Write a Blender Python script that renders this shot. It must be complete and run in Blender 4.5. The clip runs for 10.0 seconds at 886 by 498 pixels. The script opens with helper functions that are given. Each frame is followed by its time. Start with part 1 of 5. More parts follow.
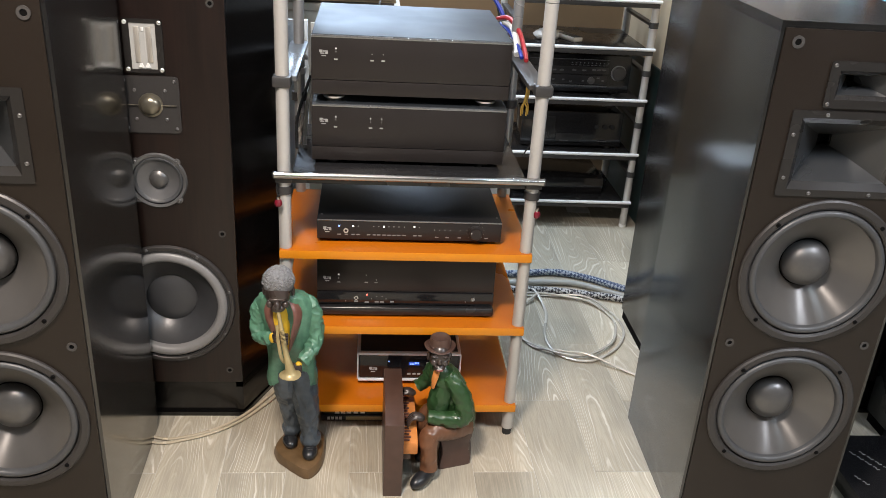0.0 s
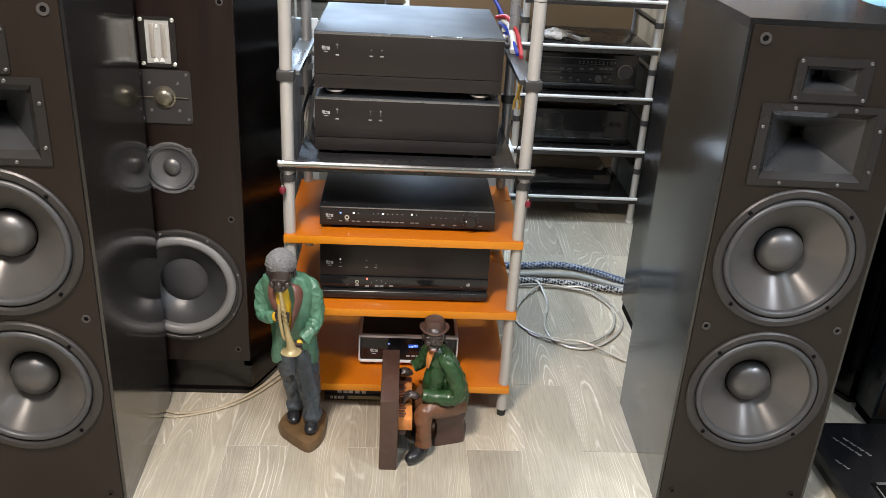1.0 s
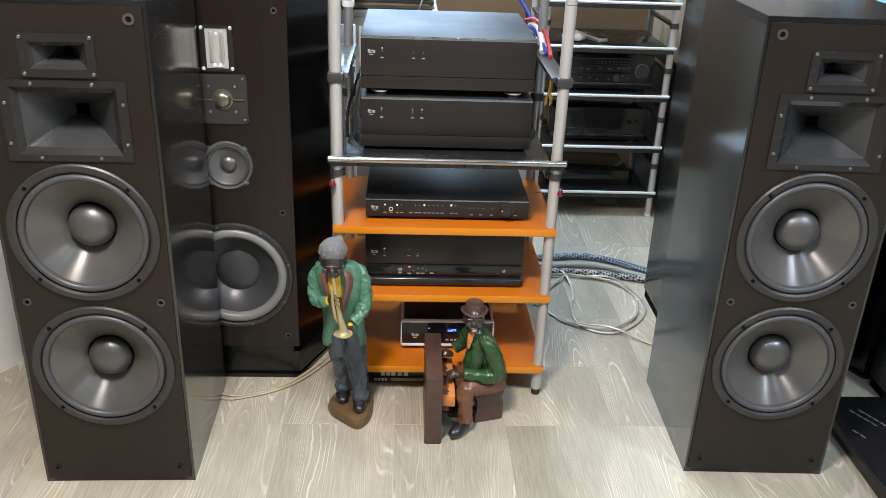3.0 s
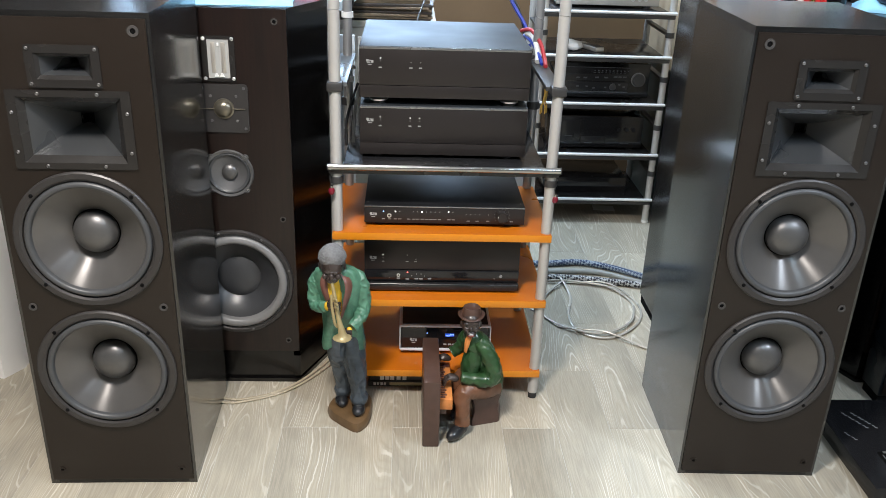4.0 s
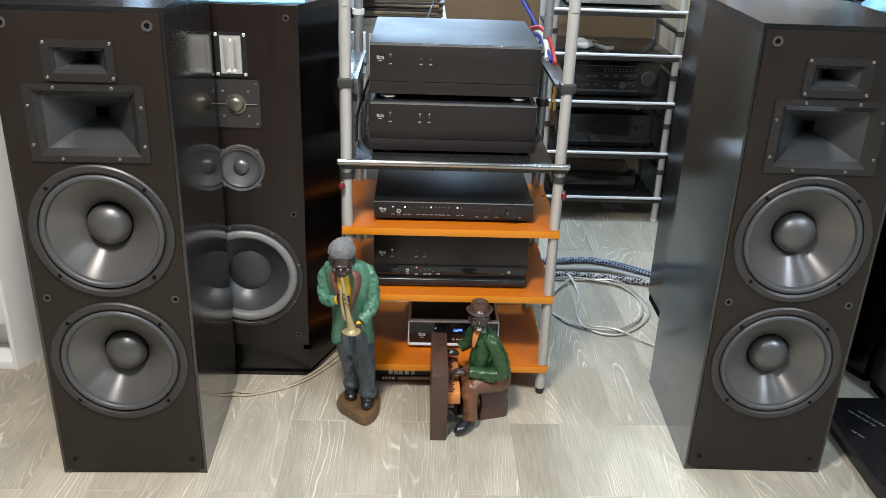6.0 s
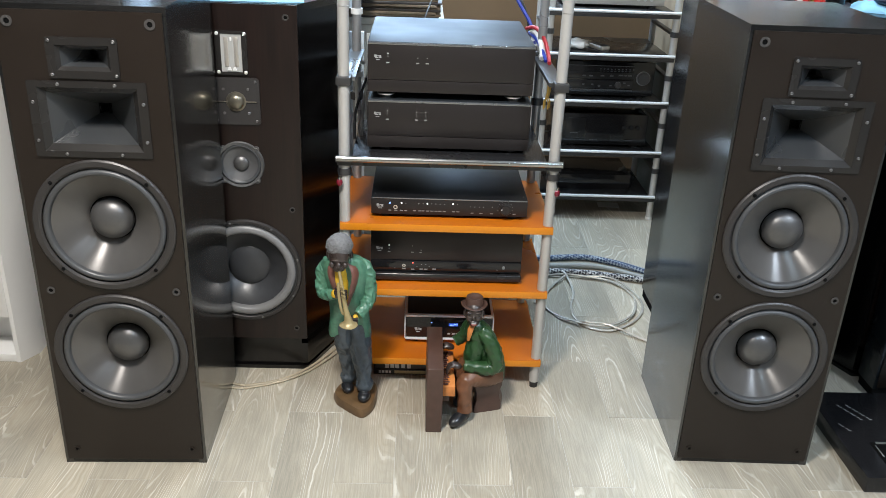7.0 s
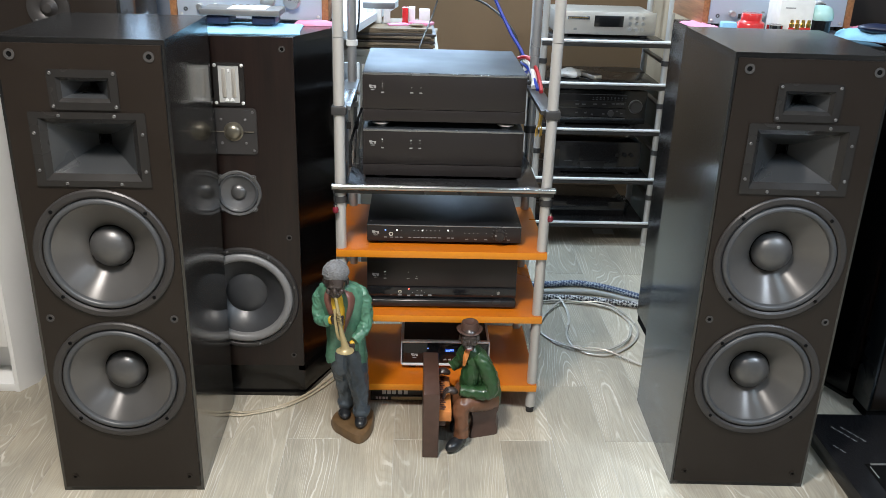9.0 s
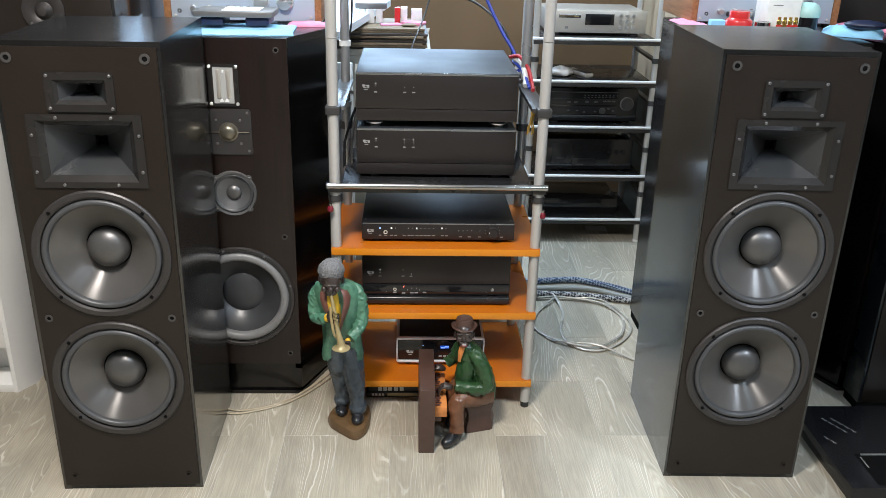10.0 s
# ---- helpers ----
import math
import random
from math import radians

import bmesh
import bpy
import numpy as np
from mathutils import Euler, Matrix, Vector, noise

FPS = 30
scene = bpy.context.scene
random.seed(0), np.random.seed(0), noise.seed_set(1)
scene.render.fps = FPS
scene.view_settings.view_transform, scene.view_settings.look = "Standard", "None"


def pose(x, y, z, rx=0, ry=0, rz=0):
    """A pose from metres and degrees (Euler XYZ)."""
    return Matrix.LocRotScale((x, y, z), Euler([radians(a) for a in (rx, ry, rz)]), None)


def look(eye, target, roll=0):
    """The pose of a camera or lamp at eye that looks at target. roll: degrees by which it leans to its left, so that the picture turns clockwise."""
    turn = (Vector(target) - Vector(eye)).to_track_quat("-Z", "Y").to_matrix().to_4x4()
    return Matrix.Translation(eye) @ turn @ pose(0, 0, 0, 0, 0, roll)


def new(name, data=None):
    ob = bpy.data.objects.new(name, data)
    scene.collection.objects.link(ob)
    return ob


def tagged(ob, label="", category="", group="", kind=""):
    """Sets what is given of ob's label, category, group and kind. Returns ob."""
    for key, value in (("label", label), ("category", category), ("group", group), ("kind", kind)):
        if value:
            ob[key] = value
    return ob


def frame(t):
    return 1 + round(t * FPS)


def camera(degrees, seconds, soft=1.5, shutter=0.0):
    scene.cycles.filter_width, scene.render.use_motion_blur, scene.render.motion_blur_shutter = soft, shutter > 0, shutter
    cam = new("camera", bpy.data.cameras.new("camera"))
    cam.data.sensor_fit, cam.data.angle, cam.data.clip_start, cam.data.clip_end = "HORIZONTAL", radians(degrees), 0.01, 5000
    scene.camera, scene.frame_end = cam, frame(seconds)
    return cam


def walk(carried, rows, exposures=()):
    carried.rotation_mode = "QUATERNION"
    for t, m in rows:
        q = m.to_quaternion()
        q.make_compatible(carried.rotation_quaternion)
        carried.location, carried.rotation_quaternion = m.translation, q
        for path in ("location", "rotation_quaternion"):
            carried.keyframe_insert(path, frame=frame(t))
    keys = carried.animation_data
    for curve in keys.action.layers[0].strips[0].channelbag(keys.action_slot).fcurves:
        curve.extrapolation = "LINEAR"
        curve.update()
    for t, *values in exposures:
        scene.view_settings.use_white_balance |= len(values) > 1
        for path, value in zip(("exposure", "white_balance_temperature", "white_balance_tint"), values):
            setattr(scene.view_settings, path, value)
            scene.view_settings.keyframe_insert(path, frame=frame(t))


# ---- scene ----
cam = camera(54.6, 10.0, 0.5)
PATH = [
    (0, (0.02, 0.02, 1.399), (0.203, 1.826, 0.56), 3.6),
    (0.5, (0.048, -0.043, 1.407), (0.224, 1.766, 0.572), 4.0),
    (1, (0.099, -0.098, 1.413), (0.211, 1.715, 0.575), 3.3),
    (1.5, (0.102, -0.155, 1.406), (0.19, 1.658, 0.565), 2.7),
    (2, (0.052, -0.198, 1.421), (0.142, 1.619, 0.589), 2.4),
    (2.5, (0.006, -0.235, 1.427), (0.1, 1.582, 0.596), 2.2),
    (4, (0.02, -0.296, 1.444), (0.109, 1.531, 0.634), 2.0),
    (4.5, (-0.01, -0.331, 1.443), (0.07, 1.502, 0.647), 1.5),
    (5, (-0.02, -0.328, 1.448), (0.066, 1.51, 0.664), 1.6),
    (5.5, (0.006, -0.306, 1.438), (0.077, 1.522, 0.628), 1.8),
    (7, (0.032, -0.365, 1.448), (0.099, 1.462, 0.637), 2.3),
    (7.5, (0.037, -0.375, 1.45), (0.099, 1.464, 0.667), 2.0),
    (8, (0.037, -0.383, 1.448), (0.097, 1.464, 0.683), 1.9),
    (8.5, (0.039, -0.39, 1.448), (0.102, 1.464, 0.702), 2.0),
    (9, (0.042, -0.397, 1.449), (0.11, 1.457, 0.703), 1.8),
    (9.5, (0.04, -0.41, 1.452), (0.115, 1.443, 0.704), 1.5),
    (10, (0.042, -0.423, 1.455), (0.123, 1.43, 0.707), 1.4),
]
walk(cam, [(t, look(eye, target, roll)) for t, eye, target, roll in PATH], [(0.0, 0.12, 6500, 17), (2.5, 0.14, 6150, 14), (5.5, 0.12, 5980, 12), (7.5, 0.05, 5930, 11), (10.0, -0.01, 6000, 12)])

# ---- world, lamps, exposure ----
world = bpy.data.worlds.new("world")
scene.world = world
world.use_nodes = True
wn = world.node_tree.nodes
sky = world.node_tree.nodes.new("ShaderNodeTexSky")
sky.sky_type, sky.sun_disc = "NISHITA", False
sky.sun_elevation, sky.sun_rotation = radians(40), radians(200)
world.node_tree.links.new(sky.outputs[0], wn["Background"].inputs[0])
wn["Background"].inputs[1].default_value = 0.08


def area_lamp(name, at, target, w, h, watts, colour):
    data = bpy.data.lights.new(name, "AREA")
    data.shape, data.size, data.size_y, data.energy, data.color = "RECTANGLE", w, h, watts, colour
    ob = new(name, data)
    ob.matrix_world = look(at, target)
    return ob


CEILING = 2.7
LAMPS = [(-0.42, 0.40, 98, (1.0, 0.91, 0.78)), (0.85, -0.1, 14, (0.68, 0.88, 1.0)), (2.15, 0.1, 56, (0.84, 0.93, 1.0)), (-0.55, 2.28, 20, (0.72, 0.88, 1.0)), (0.40, 3.10, 47, (0.74, 0.90, 1.0))]
for lx, ly, watts, tone in LAMPS:
    area_lamp("ceiling_lamp", (lx, ly, CEILING - 0.06), (lx, ly, 0), 0.36, 0.36, watts, tone)
# assumed window, out of view: a lamp in its opening gives the cool reflections
area_lamp("assumed_window_light", (-0.125, 3.97, 1.7), (-0.125, 2.0, 1.3), 1.05, 1.0, 26, (0.60, 0.80, 1.0))

# ---- materials ----


def nodes_of(name):
    m = bpy.data.materials.new(name)
    m.use_nodes = True
    nt = m.node_tree
    return m, nt, nt.nodes["Principled BSDF"]


def node(nt, kind, **sets):
    n = nt.nodes.new(kind)
    for key, value in sets.items():
        n.inputs[key].default_value = value
    return n


def mix_colour(nt, fac, a, b):
    n = nt.nodes.new("ShaderNodeMix")
    n.data_type = "RGBA"
    n.inputs[6].default_value, n.inputs[7].default_value = (*a, 1), (*b, 1)
    nt.links.new(fac, n.inputs[0])
    return n.outputs[2]


def coords(nt, scale=(1, 1, 1), random_shift=False):
    tc = nt.nodes.new("ShaderNodeTexCoord")
    mp = nt.nodes.new("ShaderNodeMapping")
    mp.inputs["Scale"].default_value = scale
    nt.links.new(tc.outputs["Object"], mp.inputs["Vector"])
    if random_shift:
        oi = nt.nodes.new("ShaderNodeObjectInfo")
        mul = nt.nodes.new("ShaderNodeVectorMath")
        mul.operation = "SCALE"
        mul.inputs[0].default_value = (37.0, 53.0, 11.0)
        nt.links.new(oi.outputs["Random"], mul.inputs["Scale"])
        nt.links.new(mul.outputs[0], mp.inputs["Location"])
    return mp.outputs[0]


def mat(name, base, rough=0.5, metal=0.0, var=0.12, grain=60.0, stain=5.0, bump=0.05, coat=0.0, stretch=(1, 1, 1), emit=0.0, dust=0.06, spec=0.5):
    """A surface with a fine grain, broad stains and slight relief."""
    m, nt, p = nodes_of(name)
    vec = coords(nt, stretch)
    fine = node(nt, "ShaderNodeTexNoise", Scale=grain, Detail=4.0)
    broad = node(nt, "ShaderNodeTexNoise", Scale=stain, Detail=3.0)
    nt.links.new(vec, fine.inputs["Vector"])
    nt.links.new(vec, broad.inputs["Vector"])
    add = nt.nodes.new("ShaderNodeMath")
    add.operation = "MULTIPLY_ADD"
    add.inputs[1].default_value = 0.5
    half = nt.nodes.new("ShaderNodeMath")
    half.operation = "MULTIPLY"
    half.inputs[1].default_value = 0.5
    nt.links.new(broad.outputs[0], half.inputs[0])
    nt.links.new(fine.outputs[0], add.inputs[0])
    nt.links.new(half.outputs[0], add.inputs[2])
    lo = tuple(c * (1 - var * 1.6) for c in base)
    hi = tuple(min(1, c * (1 + var * 1.6) + dust * 0.02) for c in base)
    nt.links.new(mix_colour(nt, add.outputs[0], lo, hi), p.inputs["Base Color"])
    rr = nt.nodes.new("ShaderNodeMapRange")
    rr.inputs[1].default_value, rr.inputs[2].default_value = 0.3, 0.7
    rr.inputs[3].default_value, rr.inputs[4].default_value = max(0.02, rough - 0.06), min(1, rough + 0.08)
    nt.links.new(broad.outputs[0], rr.inputs[0])
    nt.links.new(rr.outputs[0], p.inputs["Roughness"])
    p.inputs["Specular IOR Level"].default_value = spec
    p.inputs["Metallic"].default_value = metal
    p.inputs["Coat Weight"].default_value = coat
    p.inputs["Coat Roughness"].default_value = 0.12
    if bump:
        b = node(nt, "ShaderNodeBump", Strength=bump, Distance=0.002)
        nt.links.new(fine.outputs[0], b.inputs["Height"])
        nt.links.new(b.outputs[0], p.inputs["Normal"])
    if emit:
        p.inputs["Emission Color"].default_value = (*base, 1)
        p.inputs["Emission Strength"].default_value = emit
    return m


def grain_wood(name, lo, hi, rough, scale=(60, 60, 2.2), bump=0.12, coat=0.0):
    """Veneer whose pores run along z."""
    m, nt, p = nodes_of(name)
    vec = coords(nt, scale)
    n1 = node(nt, "ShaderNodeTexNoise", Scale=1.6, Detail=6.0, Roughness=0.65)
    nt.links.new(vec, n1.inputs["Vector"])
    n2 = node(nt, "ShaderNodeTexNoise", Scale=3.0, Detail=2.0)
    nt.links.new(coords(nt), n2.inputs["Vector"])
    ramp = nt.nodes.new("ShaderNodeMapRange")
    ramp.inputs[1].default_value, ramp.inputs[2].default_value = 0.35, 0.68
    nt.links.new(n1.outputs[0], ramp.inputs[0])
    nt.links.new(mix_colour(nt, ramp.outputs[0], lo, hi), p.inputs["Base Color"])
    rr = nt.nodes.new("ShaderNodeMapRange")
    rr.inputs[3].default_value, rr.inputs[4].default_value = rough - 0.05, rough + 0.07
    nt.links.new(n2.outputs[0], rr.inputs[0])
    nt.links.new(rr.outputs[0], p.inputs["Roughness"])
    b = node(nt, "ShaderNodeBump", Strength=bump, Distance=0.0012)
    nt.links.new(n1.outputs[0], b.inputs["Height"])
    nt.links.new(b.outputs[0], p.inputs["Normal"])
    p.inputs["Coat Weight"].default_value = coat
    p.inputs["Coat Roughness"].default_value = 0.1
    return m


def maths(nt, op, a, b=None, c=None):
    n = nt.nodes.new("ShaderNodeMath")
    n.operation = op
    for k, v in enumerate((a, b, c)):
        if v is None:
            continue
        if isinstance(v, (int, float)):
            n.inputs[k].default_value = v
        else:
            nt.links.new(v, n.inputs[k])
    return n.outputs[0]


def spread(nt, value, lo, hi, out_lo=0.0, out_hi=1.0, smooth=True):
    n = nt.nodes.new("ShaderNodeMapRange")
    n.interpolation_type = "SMOOTHSTEP" if smooth else "LINEAR"
    for k, v in enumerate((lo, hi, out_lo, out_hi)):
        n.inputs[k + 1].default_value = v
    nt.links.new(value, n.inputs[0])
    return n.outputs[0]


def plank_tile():
    """Wood-look porcelain: contours of a stretched noise give the nested loops of the grain."""
    m, nt, p = nodes_of("wood_look_tile")

    def field(scale, size, detail=2.0, rough=0.5):
        n = node(nt, "ShaderNodeTexNoise", Scale=size, Detail=detail, Roughness=rough)
        nt.links.new(coords(nt, scale, True), n.inputs["Vector"])
        return n.outputs[0]

    oi = nt.nodes.new("ShaderNodeObjectInfo")
    tc = nt.nodes.new("ShaderNodeTexCoord")
    sep = nt.nodes.new("ShaderNodeSeparateXYZ")
    nt.links.new(tc.outputs["Object"], sep.inputs[0])
    loops = field((7.5, 0.85, 1), 1.0, 1.0, 0.4)
    wobble = field((45, 20, 1), 1.0, 2.0)
    phase = maths(nt, "MULTIPLY_ADD", loops, 190.0, maths(nt, "MULTIPLY_ADD", wobble, 3.0, maths(nt, "MULTIPLY", sep.outputs["X"], 330.0)))
    wave = maths(nt, "SINE", phase)
    # pale ridges, broken here and there, with a tan flank
    breaks = spread(nt, field((26, 6, 1), 1.0, 3.0), 0.36, 0.62)
    fade = spread(nt, field((6, 2.2, 1), 1.0, 1.0), 0.34, 0.62, 0.12, 1.0)
    ridge = maths(nt, "MULTIPLY", maths(nt, "MULTIPLY", spread(nt, wave, 0.74, 1.0), breaks), fade)
    flank = maths(nt, "MULTIPLY", maths(nt, "MULTIPLY", spread(nt, wave, 0.75, -0.55), spread(nt, wave, -1.0, 0.1)), fade)
    pores = spread(nt, field((150, 5, 1), 2.0, 4.0, 0.65), 0.34, 0.68)
    cloud = spread(nt, field((7, 2.5, 1), 1.0, 3.0), 0.36, 0.66)
    shade = maths(nt, "MULTIPLY_ADD", oi.outputs["Random"], 0.44, maths(nt, "MULTIPLY_ADD", cloud, 0.34, maths(nt, "MULTIPLY", pores, 0.32)))
    tone = mix_colour(nt, shade, (0.252, 0.230, 0.184), (0.505, 0.455, 0.356))

    def over(fac, below, colour):
        n = nt.nodes.new("ShaderNodeMix")
        n.data_type = "RGBA"
        n.inputs[7].default_value = (*colour, 1)
        nt.links.new(fac, n.inputs[0])
        nt.links.new(below, n.inputs[6])
        return n.outputs[2]

    tone = over(maths(nt, "MULTIPLY", flank, 0.40), tone, (0.27, 0.215, 0.145))
    tone = over(maths(nt, "MULTIPLY", ridge, 0.74), tone, (0.68, 0.65, 0.57))
    knots = spread(nt, field((17, 6, 1), 1.0, 4.0, 0.7), 0.70, 0.80, 0.0, 0.7)
    tone = over(knots, tone, (0.17, 0.145, 0.11))
    nt.links.new(tone, p.inputs["Base Color"])
    nt.links.new(spread(nt, cloud, 0.0, 1.0, 0.34, 0.46), p.inputs["Roughness"])
    b = node(nt, "ShaderNodeBump", Strength=0.22, Distance=0.001)
    nt.links.new(maths(nt, "MULTIPLY_ADD", pores, 0.3, ridge), b.inputs["Height"])
    nt.links.new(b.outputs[0], p.inputs["Normal"])
    return m


def cone_material(name, base, rough, metal):
    """Spun cone: fine concentric relief draws highlights out along the radius."""
    m, nt, p = nodes_of(name)
    p.inputs["Base Color"].default_value = (*base, 1)
    p.inputs["Metallic"].default_value = metal
    p.inputs["Roughness"].default_value = rough
    p.inputs["Anisotropic"].default_value = 0.9
    p.inputs["Anisotropic Rotation"].default_value = 0.25
    tg = nt.nodes.new("ShaderNodeTangent")
    tg.direction_type, tg.axis = "RADIAL", "Y"
    nt.links.new(tg.outputs[0], p.inputs["Tangent"])
    n = node(nt, "ShaderNodeTexNoise", Scale=14.0, Detail=3.0)
    nt.links.new(coords(nt), n.inputs["Vector"])
    nt.links.new(mix_colour(nt, n.outputs[0], tuple(c * 0.85 for c in base), tuple(c * 1.15 for c in base)), p.inputs["Base Color"])
    return m


def glass_material():
    m, nt, p = nodes_of("clear_glass")
    p.inputs["Transmission Weight"].default_value = 1.0
    p.inputs["Roughness"].default_value = 0.02
    p.inputs["IOR"].default_value = 1.45
    return m


def braid_material(name, a, b, rep):
    m, nt, p = nodes_of(name)
    ch = node(nt, "ShaderNodeTexChecker", Scale=rep)
    ch.inputs[1].default_value, ch.inputs[2].default_value = (*a, 1), (*b, 1)
    tc = nt.nodes.new("ShaderNodeTexCoord")
    mp = nt.nodes.new("ShaderNodeMapping")
    mp.inputs["Rotation"].default_value = (0.6, 0.5, 0.78)
    nt.links.new(tc.outputs["Object"], mp.inputs["Vector"])
    nt.links.new(mp.outputs[0], ch.inputs["Vector"])
    nt.links.new(ch.outputs[0], p.inputs["Base Color"])
    p.inputs["Roughness"].default_value = 0.6
    return m


ash_black = grain_wood("black_ash_veneer", (0.002, 0.002, 0.002), (0.009, 0.0092, 0.0094), 0.40, bump=0.12, coat=1.0)
ash_black.node_tree.nodes["Principled BSDF"].inputs["Specular IOR Level"].default_value = 0.04
ash_black.node_tree.nodes["Principled BSDF"].inputs["Coat Roughness"].default_value = 0.14
ash_black.node_tree.nodes["Principled BSDF"].inputs["Coat IOR"].default_value = 1.85
ash_top = grain_wood("black_ash_top_veneer", (0.005, 0.005, 0.005), (0.016, 0.0155, 0.015), 0.22, scale=(2.2, 60, 60), bump=0.10)
ash_gloss = grain_wood("black_lacquered_veneer", (0.002, 0.0018, 0.0018), (0.005, 0.0044, 0.0042), 0.22, bump=0.03)
baffle_grey = mat("charcoal_baffle_paint", (0.0150, 0.0106, 0.0078), 0.34, spec=0.36, var=0.1, grain=300, bump=0.08)
baffle_brown = grain_wood("dark_brown_stained_veneer", (0.005, 0.0026, 0.0021), (0.014, 0.0066, 0.0048), 0.32)
flange_black = mat("black_horn_flange", (0.018, 0.0165, 0.0155), 0.24, grain=250, bump=0.05)
horn_black = mat("moulded_grey_black_plastic", (0.029, 0.031, 0.033), 0.30, var=0.06, grain=200, bump=0.03, spec=1.0)
ring_grey = mat("cast_grey_frame", (0.042, 0.039, 0.038), 0.40, 0.3, grain=250)
rubber_dark = mat("black_rubber_surround", (0.055, 0.057, 0.060), 0.40, grain=150)
cone_graphite = cone_material("graphite_cone", (0.125, 0.120, 0.116), 0.36, 0.50)
cap_graphite = mat("graphite_dust_cap", (0.12, 0.118, 0.117), 0.34, 0.6, grain=120, bump=0.0)
mid_cone = mat("grey_coated_cone", (0.12, 0.12, 0.122), 0.32, 0.3, grain=150)
rim_grey = mat("grey_metal_rim", (0.15, 0.15, 0.15), 0.35, 0.5)
ribbon_white = mat("pale_ribbon_plate", (0.40, 0.40, 0.385), 0.35, 0.1, var=0.04)
cone_black = mat("black_paper_cone", (0.040, 0.041, 0.044), 0.40, grain=90, bump=0.08)
foam_grey = mat("grey_foam_surround", (0.19, 0.188, 0.187), 0.36, grain=120, bump=0.1)
screw_steel = mat("screw_steel", (0.15, 0.147, 0.145), 0.5, 0.8, var=0.05)
socket_grey = mat("grey_plastic_cup", (0.050, 0.047, 0.045), 0.5)
# near-black for black parts, and for shade painted into holes and gaps
hole_black = mat("black_and_recess_shade", (0.004, 0.004, 0.004), 0.8, bump=0.0, spec=0.05)
alu = mat("brushed_aluminium", (0.72, 0.71, 0.69), 0.3, 0.9, var=0.06, grain=80, stretch=(1, 1, 12))
chrome = mat("polished_chrome", (0.44, 0.43, 0.42), 0.17, 1.0, var=0.03)
pole_silver = mat("silver_painted_tube", (0.48, 0.465, 0.44), 0.34, 0.25, var=0.05, grain=150)
pole_grey = mat("grey_steel_tube", (0.42, 0.42, 0.42), 0.3, 0.6, var=0.08)
clamp_black = mat("black_clamp_plastic", (0.035, 0.034, 0.034), 0.4)
shelf_black = mat("black_shelf_board", (0.014, 0.014, 0.015), 0.24, var=0.1, bump=0.01)
lid_black = mat("black_ribbed_cover", (0.010, 0.010, 0.011), 0.42, var=0.1, grain=300, bump=0.02, spec=0.3)
# one lacquer in two tones: lit front edge, boards darkened for shade between shelves
orange_lit = mat("orange_lacquer_lit", (0.62, 0.215, 0.006), 0.33, var=0.05, grain=90, bump=0.02)
orange = mat("orange_lacquer_shaded", (0.46, 0.122, 0.003), 0.33, var=0.05, grain=90, bump=0.02)
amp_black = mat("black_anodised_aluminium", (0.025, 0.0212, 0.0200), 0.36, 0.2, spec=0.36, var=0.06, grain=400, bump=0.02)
# paler and bluer than the casing: the cool reflection is put into the colour
amp_top = mat("dark_plate_cool_reflection", (0.034, 0.040, 0.047), 0.5, 0.5, var=0.06, grain=400, bump=0.02)
gloss_black = mat("gloss_black_front", (0.010, 0.010, 0.011), 0.14, var=0.05, bump=0.0)
arm_sheen = mat("arm_with_pale_sheen", (0.20, 0.21, 0.22), 0.28, 0.7, var=0.06)
edge_silver = mat("bevelled_aluminium_edge", (0.30, 0.31, 0.32), 0.25, 0.8, var=0.05)
mark_white = mat("white_print", (0.34, 0.34, 0.33), 0.5, bump=0)
mark_grey = mat("grey_print", (0.22, 0.22, 0.215), 0.5, bump=0)
mark_dim = mat("dim_grey_print", (0.055, 0.057, 0.062), 0.4, bump=0)
led_white = mat("white_led", (0.95, 0.95, 0.9), 0.4, emit=0.7, bump=0)
led_blue = mat("blue_led", (0.25, 0.40, 1.0), 0.4, emit=1.2, bump=0)
led_red = mat("red_led", (1.0, 0.12, 0.08), 0.4, emit=3.0, bump=0)
screen_blue = mat("blue_display", (0.03, 0.09, 0.45), 0.3, emit=0.5, bump=0)
dome_grey = mat("dull_metal_dome", (0.22, 0.20, 0.155), 0.28, 0.8)
brass = mat("brass", (0.62, 0.45, 0.18), 0.3, 0.9)
pale_gold = mat("pale_gold_print", (0.55, 0.46, 0.25), 0.45, 0.1)
gold = mat("gold_plated_metal", (0.75, 0.50, 0.12), 0.25, 0.9)
rubber = mat("black_rubber", (0.02, 0.02, 0.02), 0.6)
white_paint = mat("white_cabinet_lacquer", (0.76, 0.76, 0.75), 0.35, var=0.02, bump=0.01)
wall_brown = mat("brown_wall_paint", (0.150, 0.090, 0.043), 0.7, var=0.05, grain=40, stain=1.2, bump=0.08)
wall_cream = mat("cream_wall_paint", (0.48, 0.38, 0.26), 0.7, var=0.04, grain=40, stain=1.2, bump=0.08)
wall_room = mat("grey_room_wall_paint", (0.23, 0.225, 0.215), 0.75, var=0.06, grain=40, stain=1.0, bump=0.06)
wall_white = mat("white_wall_paint", (0.66, 0.66, 0.65), 0.75, var=0.03, grain=40, stain=1.0, bump=0.06)
teal_dark = mat("dark_teal_board", (0.012, 0.030, 0.032), 0.4)
blue_black = mat("blue_black_lacquer", (0.008, 0.011, 0.014), 0.3)
grout = mat("pale_grout", (0.47, 0.445, 0.39), 0.8, grain=120)
tile = plank_tile()
